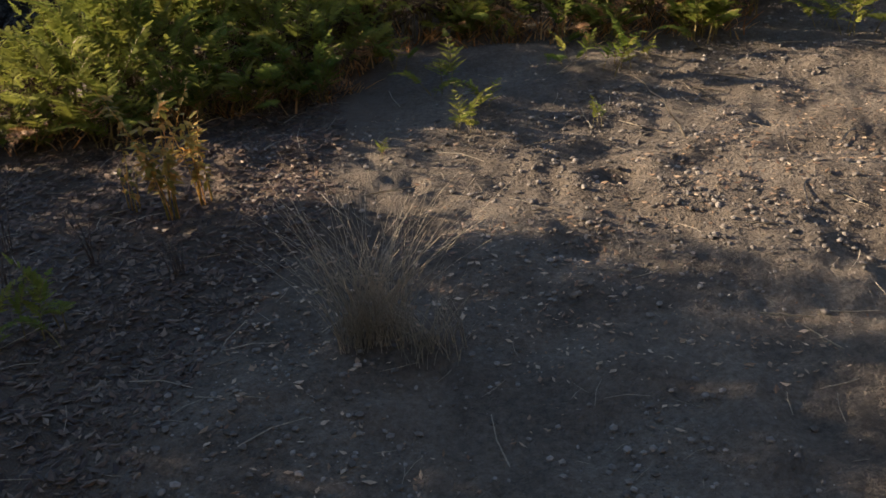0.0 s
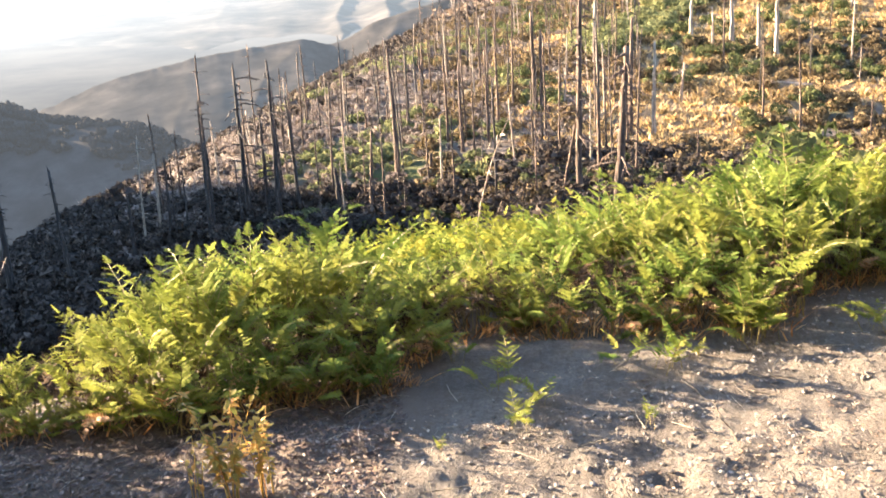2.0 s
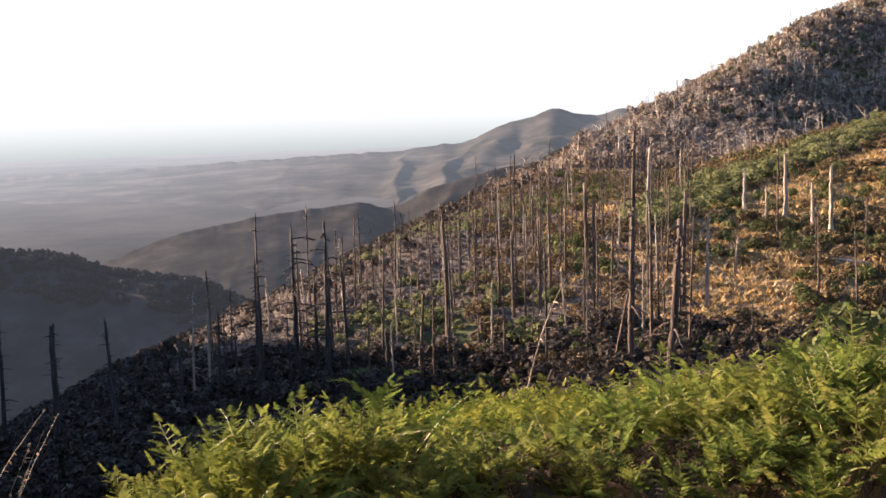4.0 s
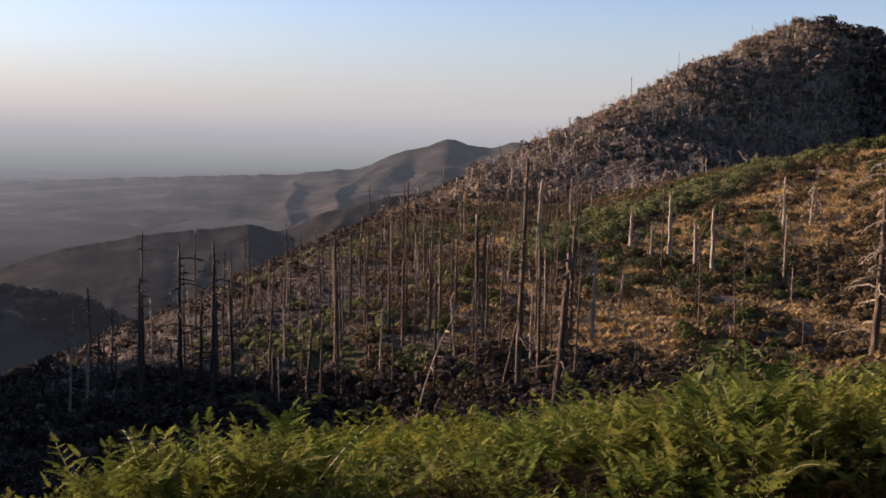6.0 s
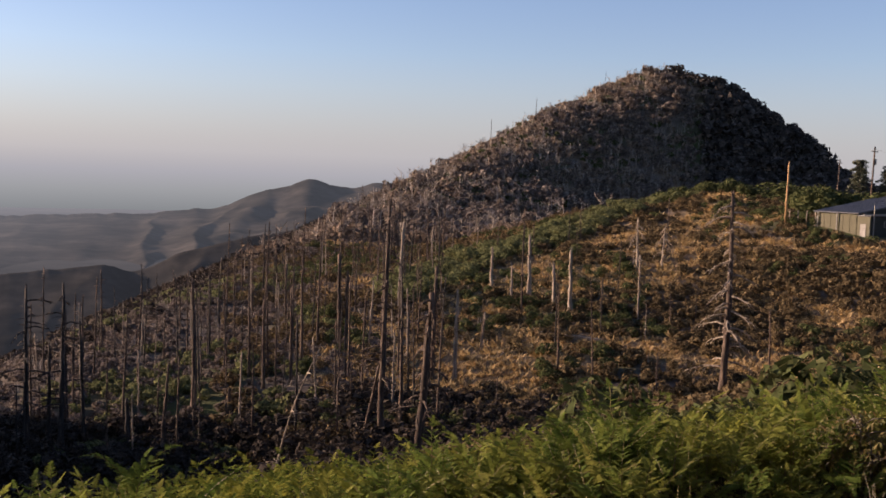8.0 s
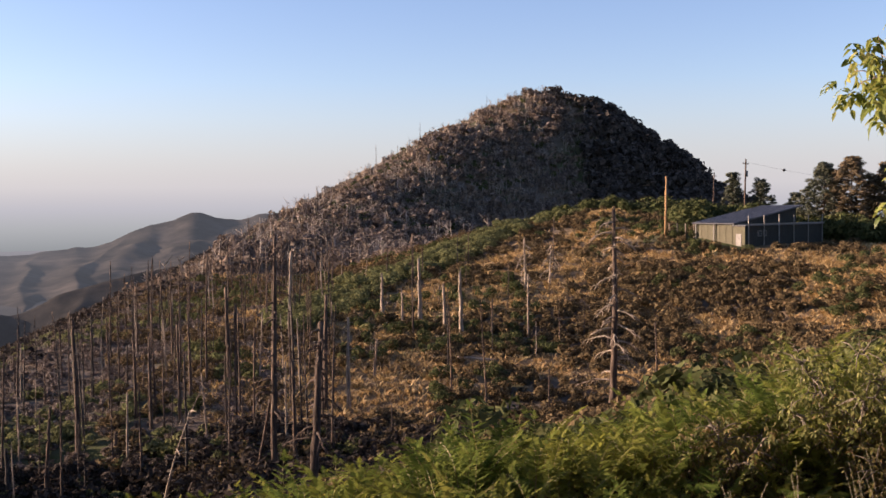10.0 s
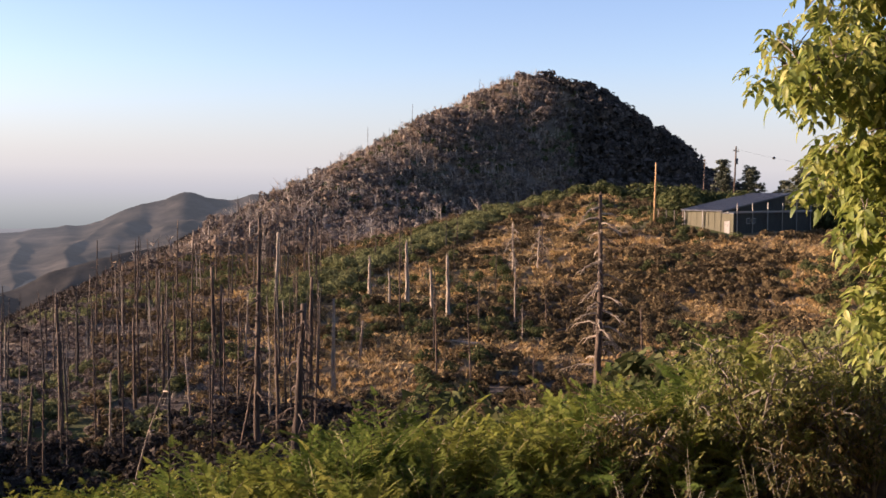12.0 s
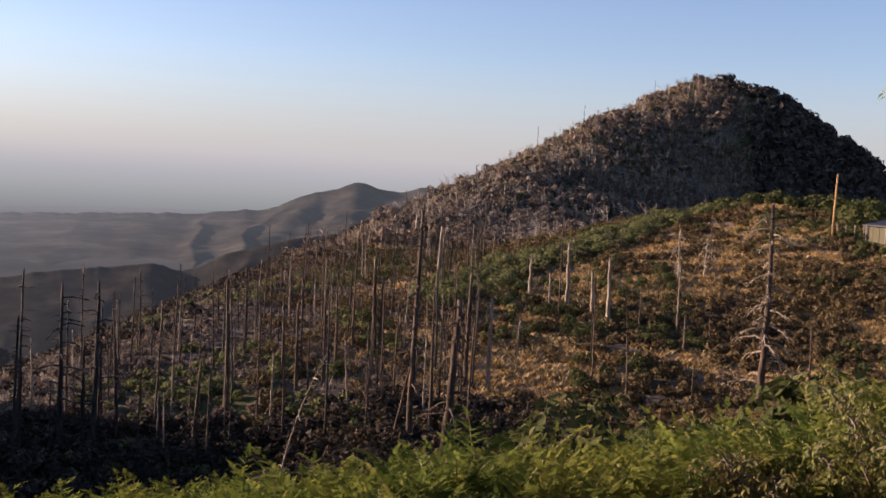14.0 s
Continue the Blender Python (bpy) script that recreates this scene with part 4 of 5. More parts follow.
cover("ridge_thicket", thick_bush, BRIGHT, "thick green shrubs along the crest of the spur", "bushes", scatter(brng, 2600, (5, 21.5), (120, 245), crest_belt), 1.6, 3.6, flat=0.85)
cover("ridge_thicket", fine_bush, OAK, "olive shrubs and small oaks behind the building", "bushes", scatter(brng, 620, (24.5, 40), (190, 262), lambda x, y, b, d: d > 196 + 20 * np.clip(27 - b, 0, 1)), 3.5, 7.0)
cover("ridge_thicket", thick_bush, OAK, "olive shrubs on the top of the spur", "bushes", scatter(brng, 260, (19.5, 24.5), (212, 250), lambda x, y, b, d: d > 216), 2.5, 4.2)


def hill_face(x, y, b, d):
    return d < np.interp(b, [-6, 0, 6, 12, 18.9, 25, 30, 36], [210, 262, 398, 538, 655, 640, 615, 580])


cover("hill_brush", far_bush, CHAMISE, "brown burnt brush covering the hill", "bushes", scatter(brng, 7000, (-4, 30), (235, 690), hill_face), 1.8, 4.6)
cover("hill_dead_brush", bones, ASH, "grey standing dead brush covering the hill", "bushes", scatter(brng, 5500, (-3, 27), (235, 690), hill_face), 2.2, 4.5)
cover("hill_grey_brush", wood_bush, GREYBRUSH, "pale grey rounded dead brush on the hill", "bushes", scatter(brng, 2600, (2, 24), (240, 690), lambda x, y, b, d: hill_face(x, y, b, d) & (fractal(x / 22 + 7, y / 22, 3) > 0.45)), 2.4, 5.6)
cover("hill_snags", dead_shape, ASH, "small grey dead trees standing all over the hill", "dead trees", scatter(brng, 3400, (-3, 27), (235, 690), hill_face), 2.6, 6.5)
flank = lambda x, y, b, d: ((d < 265) | (b > -11)) & (d > np.interp(b, [-22, -17, -10.5, -5.5, 0, 8], [84, 95, 120, 150, 205, 360]))
cover("flank_brush", far_bush, BURNT_SHADE, "burnt brown brush on the far flank of the hill", "bushes", scatter(brng, 4200, (-24, 8), (90, 460), flank), 1.0, 2.4)
cover("flank_dead_brush", bones, ASH, "grey dead brush on the far flank of the hill", "bushes", scatter(brng, 2600, (-24, 8), (90, 460), flank), 1.0, 2.2)
cover("hill_green", bush, OAK, "dark green survivors among the burnt brush", "bushes", scatter(brng, 1100, (0, 24), (235, 640), lambda x, y, b, d: hill_face(x, y, b, d) & (fractal(x / 30, y / 30, 4) > 0.52)), 2.0, 4.5)
cover("hill_woods", far_bush, EVERGREEN_SHADE, "evergreen woods, darkened for shade, on the shaded side of the hill", "trees", scatter(brng, 3400, (20, 33), (430, 650), lambda x, y, b, d: (b > 22.3 + 2.4 * (fractal(x / 40, y / 40, 3) - 0.5)) | (d > 590)), 3.8, 8.2)
cover("hill_trees", wood_bush, EVERGREEN_SHADE, "rounded evergreen trees, darkened for shade, on the shaded side of the hill", "trees", scatter(brng, 420, (20, 32.5), (440, 650), lambda x, y, b, d: (b > 22.6) | (d > 600)), 6.0, 10.0, flat=0.9)
cover("bank_brush", fine_bush, OAK, "olive brush on the bank towards the building", "bushes", scatter(brng, 420, (16, 46), (14, 75), lambda x, y, b, d: (edge_distance(x, y) > 6) & (edge_distance(x, y) < 26)), 0.8, 1.9)
cover("bank_scrub", big_bush, BROWN, "brown brush on the bank towards the building", "bushes", scatter(brng, 1100, (10, 46), (30, 95), lambda x, y, b, d: edge_distance(x, y) > 12), 0.7, 1.8)
cover("bank_grass", tuft, GOLD, "dry grass on the bank towards the building", "grass", scatter(brng, 2500, (8, 46), (25, 100), lambda x, y, b, d: (edge_distance(x, y) > 10) & (fractal(x / 7, y / 7, 3) > 0.45)), 0.5, 1.0)
cover("shaded_brush", fine_brush, BURNT_SHADE, "brush darkened for shade in the bottom of the draw", "bushes", scatter(brng, 1600, (-26, 16), (36, 92), lambda x, y, b, d: edge_distance(x, y) > 26), 0.9, 2.2)
cover("draw_brush", bush, BURNT_SHADE, "burnt brush darkened for shade at the foot of the draw", "bushes", scatter(brng, 3800, (-48, -21), (58, 150), slope_brush), 0.9, 2.4)
cover("left_bank_brush", fine_bush, BURNT_SHADE, "brush darkened for shade on the steep bank below the clearing", "bushes", scatter(brng, 620, (-42, -14), (7, 62), lambda x, y, b, d: edge_distance(x, y) > 3), 0.6, 1.5)
cover("left_ridge_woods", wood_bush, WOODS_HAZE_GLOW, "dim brush with haze glow along the top of the shaded ridge across the draw", "bushes", scatter(brng, 5200, (-40, -12), (300, 620), lambda x, y, b, d: np.abs(d - np.interp(b, [-38, -29, -24, -20.8, -16.5, -8], [510, 525, 503, 480, 450, 450])) < 34), 1.8, 4.2)


# ---- the building on the spur, its poles and trees ----
WALL_TAN = surface("faded tan boards", [(0.3, (0.07, 0.066, 0.04)), (0.7, (0.125, 0.115, 0.072))], 1.5, 0.85, 0.3, 0.01, stretch=(8, 8, 0.6))
WALL_DARK = surface("dark green-grey boards", [(0.3, (0.02, 0.021, 0.018)), (0.7, (0.045, 0.045, 0.038))], 1.5, 0.85, 0.3, 0.01, stretch=(8, 8, 0.6))
ROOFING = surface("grey metal roofing", [(0.3, (0.035, 0.037, 0.043)), (0.7, (0.065, 0.068, 0.077))], 0.6, 0.5, 0.1, 0.01, spec=0.5)
WHITE = surface("weathered white paint", [(0.3, (0.16, 0.15, 0.13)), (0.7, (0.27, 0.255, 0.225))], 2.0, 0.7, 0.1, 0.005)
POLE_WOOD = surface("orange-brown pole wood", [(0.3, (0.30, 0.17, 0.07)), (0.7, (0.50, 0.31, 0.14))], 1.5, 0.8, 0.3, 0.01, stretch=(6, 6, 0.4))
DARK_METAL = surface("dark steel", [(0.3, (0.03, 0.03, 0.03)), (0.7, (0.07, 0.07, 0.07))], 4, 0.5, 0, metal=0.6)
CONCRETE = surface("pale concrete", [(0.3, (0.18, 0.16, 0.13)), (0.7, (0.28, 0.25, 0.21))], 2, 0.9, 0.2, 0.01)
PINE = foliage("pine needles", [(0.0, (0.03, 0.036, 0.02)), (0.6, (0.06, 0.066, 0.036)), (1.0, (0.11, 0.11, 0.06))], 0.15)
PINE_BROWN = foliage("browned pine needles", [(0.0, (0.06, 0.045, 0.022)), (0.6, (0.12, 0.085, 0.04)), (1.0, (0.19, 0.14, 0.07))], 0.15)


def boxes(*rows):
    """A bmesh of boxes, each given by its lower and upper corner."""
    bm = bmesh.new()
    for lo, hi in rows:
        c, d = (Vector(lo) + Vector(hi)) / 2, Vector(hi) - Vector(lo)
        box(bm, d.x, d.y, d.z, Matrix.Translation(c), 0.02 if min(d) > 0.1 else 0)
    return bm


def shed():
    root = new("building")
    part("foundation", boxes(((-0.9, -0.4, -2.2), (17.6, 9.0, -0.75))), CONCRETE, root, "pale concrete footing")
    side = part("wall", boxes(((-0.1, 2.0, -0.7), (0.1, 8.5, 2.95))), WALL_TAN, root, "sunlit tan board wall")
    for k in range(6):
        part("panel", boxes(((-0.14, 2.1 + k * 1.07, 0.1), (-0.1, 3.1 + k * 1.07, 2.75))), WALL_TAN, side)
    part("wall", boxes(((-0.1, -0.1, -0.7), (0.1, 1.96, 2.7))), WALL_TAN, root, "tan board wall of the low front part")
    part("door", boxes(((-0.16, 0.5, -0.5), (-0.1, 1.4, 1.7))), WHITE, root, "pale door")
    part("wall", boxes(((0.14, -0.1, -0.7), (17.2, 0.1, 2.75))), WALL_DARK, root, "dark board wall in shade")
    bm = bmesh.new()
    v = [bm.verts.new(p) for p in ((0.14, 2.05, 2.6), (14, 2.05, 2.6), (14, 2.05, 5.2), (0.14, 2.05, 3.02), (0.14, 2.25, 2.6), (14, 2.25, 2.6), (14, 2.25, 5.2), (0.14, 2.25, 3.02))]
    for f in ((0, 1, 2, 3), (7, 6, 5, 4), (0, 4, 5, 1), (1, 5, 6, 2), (2, 6, 7, 3), (3, 7, 4, 0)):
        bm.faces.new([v[i] for i in f])
    part("gable_wall", bm, WALL_DARK, root, "dark gable wall above the low front part")
    part("wall", boxes(((13.8, 2.3, -0.7), (14.0, 8.5, 5.15))), WALL_DARK, root)
    part("wall", boxes(((0.14, 8.3, -0.7), (13.7, 8.5, 3.0))), WALL_DARK, root)
    roof = part("roof", boxes(((-0.5, 1.5, -0.09), (15.0, 9.0, 0.09))), ROOFING, root, "sloping grey metal roof")
    roof.matrix_basis = pose(0, 0, 3.14) @ pose(0, 0, 0, 0, -8.9, 0)
    for k in range(14):
        part("rib", boxes(((-0.48, 1.55 + k * 0.56, 0.092), (14.98, 1.62 + k * 0.56, 0.13))), ROOFING, roof)
    part("flat_roof", boxes(((-0.2, -0.3, 2.76), (17.3, 2.0, 2.86))), ROOFING, root)
    rail = part("rail", boxes(((-1.9, -0.55, 2.9), (17.0, -0.42, 3.1))), WHITE, root, "long white rail")
    for k in range(6):
        part("post", boxes(((0.3 + k * 3.3, -0.41, -0.6), (0.4 + k * 3.3, -0.29, 4.2))), WHITE, root)
    part("porch_post", boxes(((-0.45, 8.3, -0.7), (-0.3, 8.45, 2.95))), WHITE, root)
    part("porch_post", boxes(((-0.45, 5.0, -0.7), (-0.3, 5.15, 2.95))), WHITE, root)
    for k in range(2):
        win = part("window", boxes(((2.6 + k * 1.1, -0.16, 1.3), (3.4 + k * 1.1, -0.1, 2.1))), WHITE, root, "small window with a pale frame")
        part("pane", boxes(((2.68 + k * 1.1, -0.175, 1.38), (3.32 + k * 1.1, -0.162, 2.02))), DARK_METAL, win, "dark glass pane")
    root.matrix_basis = pose(87.7, 151.0, float(height(88.5, 150.5)) + 0.2, 0, 0, 21) @ Matrix.Diagonal((1.17, 1.17, 1.17, 1))
    return tagged(root, "long low shed with tan boards and a sloping grey metal roof", "building")


shed()


def round_post(tall, r0, r1, mat, parent, name="post"):
    v, f = tube([(0, 0, -0.6), (0, 0, tall * 0.5), (0, 0, tall)], (r0, (r0 + r1) / 2, r1), 10, 0.03)
    return under(name, quick_mesh(name, v, f, mat, True), parent)


lamp_pole = new("lamp_pole")
round_post(10.6, 0.19, 0.14, POLE_WOOD, lamp_pole, "pole")
part("bracket", boxes(((0.0, -0.05, 10.1), (0.9, 0.05, 10.22))), DARK_METAL, lamp_pole)
part("lamp", boxes(((0.6, -0.14, 9.92), (1.1, 0.14, 10.1))), DARK_METAL, lamp_pole, "dark lamp head")
lamp_pole.matrix_basis = pose(79.8, 163.3, float(height(79.8, 163.3)), 0, 1.0, -20)
tagged(lamp_pole, "tall orange-brown wooden pole with a small lamp at its top", "pole")


def utility_pole(x, y, tall, can, label):
    root = new("utility_pole")
    round_post(tall, 0.2, 0.14, BARK, root, "pole")
    part("crossarm", boxes(((-1.1, -0.06, tall - 1.0), (1.1, 0.06, tall - 0.85))), BARK, root)
    for k in (-1, 0, 1):
        part("insulator", boxes(((k * 0.95 - 0.05, -0.05, tall - 0.85), (k * 0.95 + 0.05, 0.05, tall - 0.65))), WHITE, root)
    if can:
        v, f = tube([(0.4, 0, tall - 3.4), (0.4, 0, tall - 2.3)], (0.28, 0.28), 12)
        under("transformer", quick_mesh("transformer", v, f, WHITE, True), root, "pale grey transformer can")
    root.matrix_basis = pose(x, y, float(height(x, y)), 0, 2.5, 30)
    return tagged(root, label, "utility pole")


utility_pole(106.4, 183.6, 14.4, True, "leaning wooden utility pole with a pale transformer")
utility_pole(138.2, 255.2, 9.2 - float(height(138.2, 255.2)), False, "distant utility pole above the shrubs")


def hanging(a, b, sag, n=24):
    s = np.linspace(0, 1, n)
    p = np.outer(1 - s, a) + np.outer(s, b)
    p[:, 2] -= sag * 4 * s * (1 - s)
    return p


wire = new("overhead_wire")
path = hanging((106.5, 183.5, 9.2), (113.2, 155.0, 4.6), 0.5)
v, f = tube(path, np.full(24, 0.012), 4)
under("cable", quick_mesh("cable", v, f, DARK_METAL), wire)
bm = bmesh.new()
bmesh.ops.create_icosphere(bm, subdivisions=2, radius=0.3, matrix=Matrix.Translation(path[8]) @ Matrix.Diagonal((1, 1, 0.92, 1)))
part("marker_ball", bm, DARK_METAL, wire, "dark round marker ball")
tagged(wire, "overhead wire with a dark marker ball against the sky", "wire")

trng = np.random.RandomState(31)


def conifer(x, y, tall, wide, mat, label, ragged=0.5, clumps=260, round_top=False):
    root = new("conifer")
    v, f = tube([(0, 0, -0.5), (0, 0, tall * 0.5), (0.1, 0, tall * 0.97)], (tall * 0.02, tall * 0.013, 0.02), 7, 0.2, trng)
    under("trunk", quick_mesh("trunk", v, f, BARK, True), root)
    pieces = []
    for k in range(clumps):
        h = 0.2 + 0.8 * trng.rand() ** 0.8
        grow = math.sin(min(1, (1.02 - h) * 1.9) * math.pi / 2) if round_top else (1.03 - h)
        reach = wide * grow * (0.4 + 0.7 * trng.rand() ** ragged)
        a = trng.rand() * 6.283
        c, q = leaf_clump(trng, 1, 1, 1.4, 0.8, 0.9, 1.0, 0.3)
        s = (0.5 + 0.35 * trng.rand()) * (0.6 + wide * 0.22)
        c = c * s + np.array([math.cos(a) * reach, math.sin(a) * reach, tall * h - 0.25 * reach])
        pieces.append((c, q))
        if k % 6 == 0:
            pieces.append(tube([(0, 0, tall * h), (math.cos(a) * reach, math.sin(a) * reach, tall * h - 0.2 * reach)], (0.05, 0.015), 3))
    v, f = joined(pieces)
    under("crown", quick_mesh("crown", v, f, mat), root)
    root.matrix_basis = pose(x, y, float(height(x, y)) - 0.2)
    return tagged(root, label, "tree", "trees behind the building")


conifer(106.0, 187.0, 11.6, 3.4, PINE, "dark pointed conifer beside the utility pole")
conifer(110.9, 184.8, 11.0, 4.2, PINE, "dark spreading conifer behind the shed")
conifer(116.4, 181.0, 8.4, 3.4, PINE, "low dark tree behind the shed roof", round_top=True)
conifer(114.9, 170.0, 14.0, 4.0, PINE, "tall rounded pine beyond the shed", round_top=True, clumps=520)
conifer(118.5, 167.0, 15.0, 4.6, PINE_BROWN, "large pine with browned needles beyond the shed", round_top=True, clumps=600)
conifer(126.0, 166.0, 14.5, 5.0, PINE_BROWN, "large half-brown pine beside the shed", round_top=True, clumps=560)
for k in range(4):
    p = new("fence_post")
    round_post(2.3, 0.09, 0.08, PALE, p)
    x, y = 80.9 + k * 0.9, 164.0 - k * 1.2
    p.matrix_basis = pose(x, y, float(height(x, y)), 0, 0, 0)
    tagged(p, "weathered wooden post near the shed", "post", "posts near the shed")


# ---- leafy tree and shrubs beside the clearing ----
LEAF = foliage("light green tree leaves", [(0.0, (0.10, 0.135, 0.025)), (0.45, (0.19, 0.22, 0.04)), (0.8, (0.28, 0.29, 0.06)), (1.0, (0.40, 0.38, 0.11))], 0.45, 0.5)
LEAF_TAN = foliage("drying shrub leaves", [(0.0, (0.08, 0.09, 0.022)), (0.45, (0.15, 0.145, 0.038)), (0.8, (0.22, 0.165, 0.055)), (1.0, (0.3, 0.2, 0.085))], 0.4)
LEAF_OLIVE = foliage("dusty olive leaves", [(0.0, (0.085, 0.1, 0.024)), (0.5, (0.165, 0.17, 0.042)), (1.0, (0.27, 0.25, 0.075))], 0.4)
TREE_BARK = surface("grey-brown young bark", [(0.3, (0.09, 0.075, 0.055)), (0.7, (0.20, 0.17, 0.13))], 6, 0.85, 0.4, 0.005, stretch=(3, 3, 0.8))
grng = np.random.RandomState(41)


def leaflet(size, droop):
    """A pointed leaf blade folded along its middle, along +x."""
    w, d = size * 0.24, droop * size
    v = np.array([(0, 0, 0), (size * 0.35, w, 0.05 * size - d * 0.15), (size * 0.35, 0, -d * 0.12 - 0.03 * size), (size * 0.35, -w, 0.05 * size - d * 0.15),
                  (size * 0.72, w * 0.7, -d * 0.5), (size * 0.72, 0, -d * 0.5 - 0.02 * size), (size * 0.72, -w * 0.7, -d * 0.5), (size, 0, -d)])
    return v, np.array([(0, 2, 1), (0, 3, 2), (1, 2, 5), (1, 5, 4), (2, 3, 6), (2, 6, 5), (4, 5, 7), (5, 6, 7)])


def leaf_spray(rng, size, count=5):
    """A compound leaf: leaflets in pairs and one at the tip, hanging."""
    pieces = []
    for k in range(count):
        v, f = leaflet(size * rng.uniform(0.8, 1.15), rng.uniform(0.3, 0.9))
        a = 0.0 if k == count - 1 else (1 if k % 2 else -1) * rng.uniform(0.7, 1.2)
        c, s = math.cos(a), math.sin(a)
        at = size * (0.5 + 0.55 * (k // 2))
        v = np.stack([v[:, 0] * c - v[:, 1] * s + at, v[:, 0] * s + v[:, 1] * c, v[:, 2] - 0.25 * at * at / size], -1)
        pieces.append((v, f))
    return joined(pieces)


def turned(v, yaw, pitch, roll=0.0):
    return v @ np.array(Euler((roll, pitch, yaw)).to_matrix()).T


def leafy(rng, name, trunk, limbs, sprays, size, mat, label, category, count=5):
    """A tree or shrub: stem, limbs given by their ends, twigs with sprays of leaves along the limbs' outer parts."""
    root = new(name)
    tv, tf = tube(trunk[0], trunk[1], 9, 0.12, rng)
    under("trunk", quick_mesh("trunk", tv, tf, TREE_BARK, True), root)
    pool, leaves = [leaf_spray(rng, size, count) for k in range(6)], []
    for (a, b, r, wide) in limbs:
        a, b = np.array(a, float), np.array(b, float)
        s = np.linspace(0, 1, 8)
        mid = np.outer(1 - s, a) + np.outer(s, b)
        mid[:, 2] += 0.18 * np.linalg.norm(b - a) * np.sin(s * math.pi)
        mid[1:-1] += (rng.rand(6, 3) - 0.5) * 0.06
        lv, lf = tube(mid, r * (1 - 0.8 * s), 6, 0.1, rng)
        pieces = [(lv, lf)]
        for k in range(sprays):
            u = 0.25 + 0.75 * rng.rand() ** 0.7
            p = np.array([np.interp(u, s, mid[:, i]) for i in range(3)])
            d = rng.normal(size=3)
            d /= np.linalg.norm(d)
            tip = p + d * wide * rng.rand() ** 0.5 * np.array([1, 1, 0.85])
            if k % 3 == 0:
                pieces.append(tube([p, (p + tip) / 2 + [0, 0, 0.02], tip], (0.006, 0.004, 0.002), 3))
            for q in range(2):
                v, f = pool[rng.randint(6)]
                leaves.append((turned(v * rng.uniform(0.75, 1.2), rng.rand() * 6.283, rng.uniform(0.0, 0.9), rng.uniform(-0.4, 0.4)) + tip + (rng.rand(3) - 0.5) * 0.05, f))
        bv, bf = joined(pieces)
        under("limb", quick_mesh("limb", bv, bf, TREE_BARK, True), root)
    v, f = joined(leaves)
    under("crown", quick_mesh("crown", v, f, mat), root)
    return tagged(root, label, category)


T = np.array((5.3, 4.4, 0.0))
ends = ((3.22, 3.95, 2.05), (3.68, 4.3, 1.72), (3.5, 4.2, 2.5), (3.62, 4.15, 2.12), (3.75, 4.0, 1.85), (3.55, 4.0, 1.45), (3.85, 4.1, 2.95), (4.15, 3.9, 1.25), (4.0, 3.7, 2.0), (4.55, 3.6, 2.6), (4.65, 3.7, 1.5), (3.65, 4.8, 2.2), (4.35, 4.6, 3.3), (5.15, 3.4, 2.0),
        (4.85, 4.4, 3.6), (5.65, 4.0, 2.8), (5.85, 4.6, 2.0), (5.25, 5.3, 2.4), (4.25, 5.2, 1.7), (3.75, 3.7, 2.4), (4.2, 4.3, 2.3), (4.1, 4.2, 1.7), (3.9, 4.4, 2.7), (4.5, 4.0, 3.0), (3.72, 4.05, 1.12), (3.88, 4.2, 0.95))
limbs = []
for e in ends:
    base = T + np.array((0, 0, max(0.5, e[2] * 0.62)))
    limbs.append((base, np.array(e) + (0.06, 0.05, 0), 0.026, 0.27))
leafy(grng, "leafy_tree", ([T + (0.1, 0, -0.2), T + (0, 0.02, 1.0), T + (-0.05, 0, 2.0), T + (-0.1, 0.05, 3.3)], (0.10, 0.08, 0.06, 0.02)), limbs, 190, 0.062, LEAF,
      "leafy young tree with drooping light green leaves beside the clearing", "tree")

for k, (x, y, tall, mat, label) in enumerate(((3.75, 5.1, 0.95, LEAF_OLIVE, "sprawling green shrub among the ferns"), (3.1, 5.2, 0.62, LEAF_TAN, "shrub with drying brown leaves at the edge of the ferns"),
                                              (3.9, 5.05, 0.62, LEAF_TAN, "half-withered shrub under the leafy tree"), (4.5, 5.4, 1.0, LEAF_OLIVE, "green shrub below the leafy tree"), (3.85, 4.8, 0.36, LEAF_TAN, "small withered shrub in the shade of the leafy tree"), (4.3, 5.05, 0.42, LEAF_TAN, "low withered shrub beside the leafy tree"), (4.6, 5.35, 0.7, LEAF_TAN, "withering shrub under the leafy tree"))):
    z = float(height(x, y))
    limbs = []
    for q in range(8):
        a, r = q * 0.8 + grng.rand(), 0.45 * tall * grng.uniform(0.6, 1.1)
        limbs.append(((x, y, z + 0.08), (x + math.cos(a) * r, y + math.sin(a) * r, z + tall * grng.uniform(0.6, 1.0)), 0.007, 0.17))
    leafy(grng, "shrub", ([(x, y, z - 0.1), (x, y, z + 0.05), (x, y, z + 0.15)], (0.02, 0.018, 0.012)), limbs, 62, 0.027, mat, label, "shrub", 3)

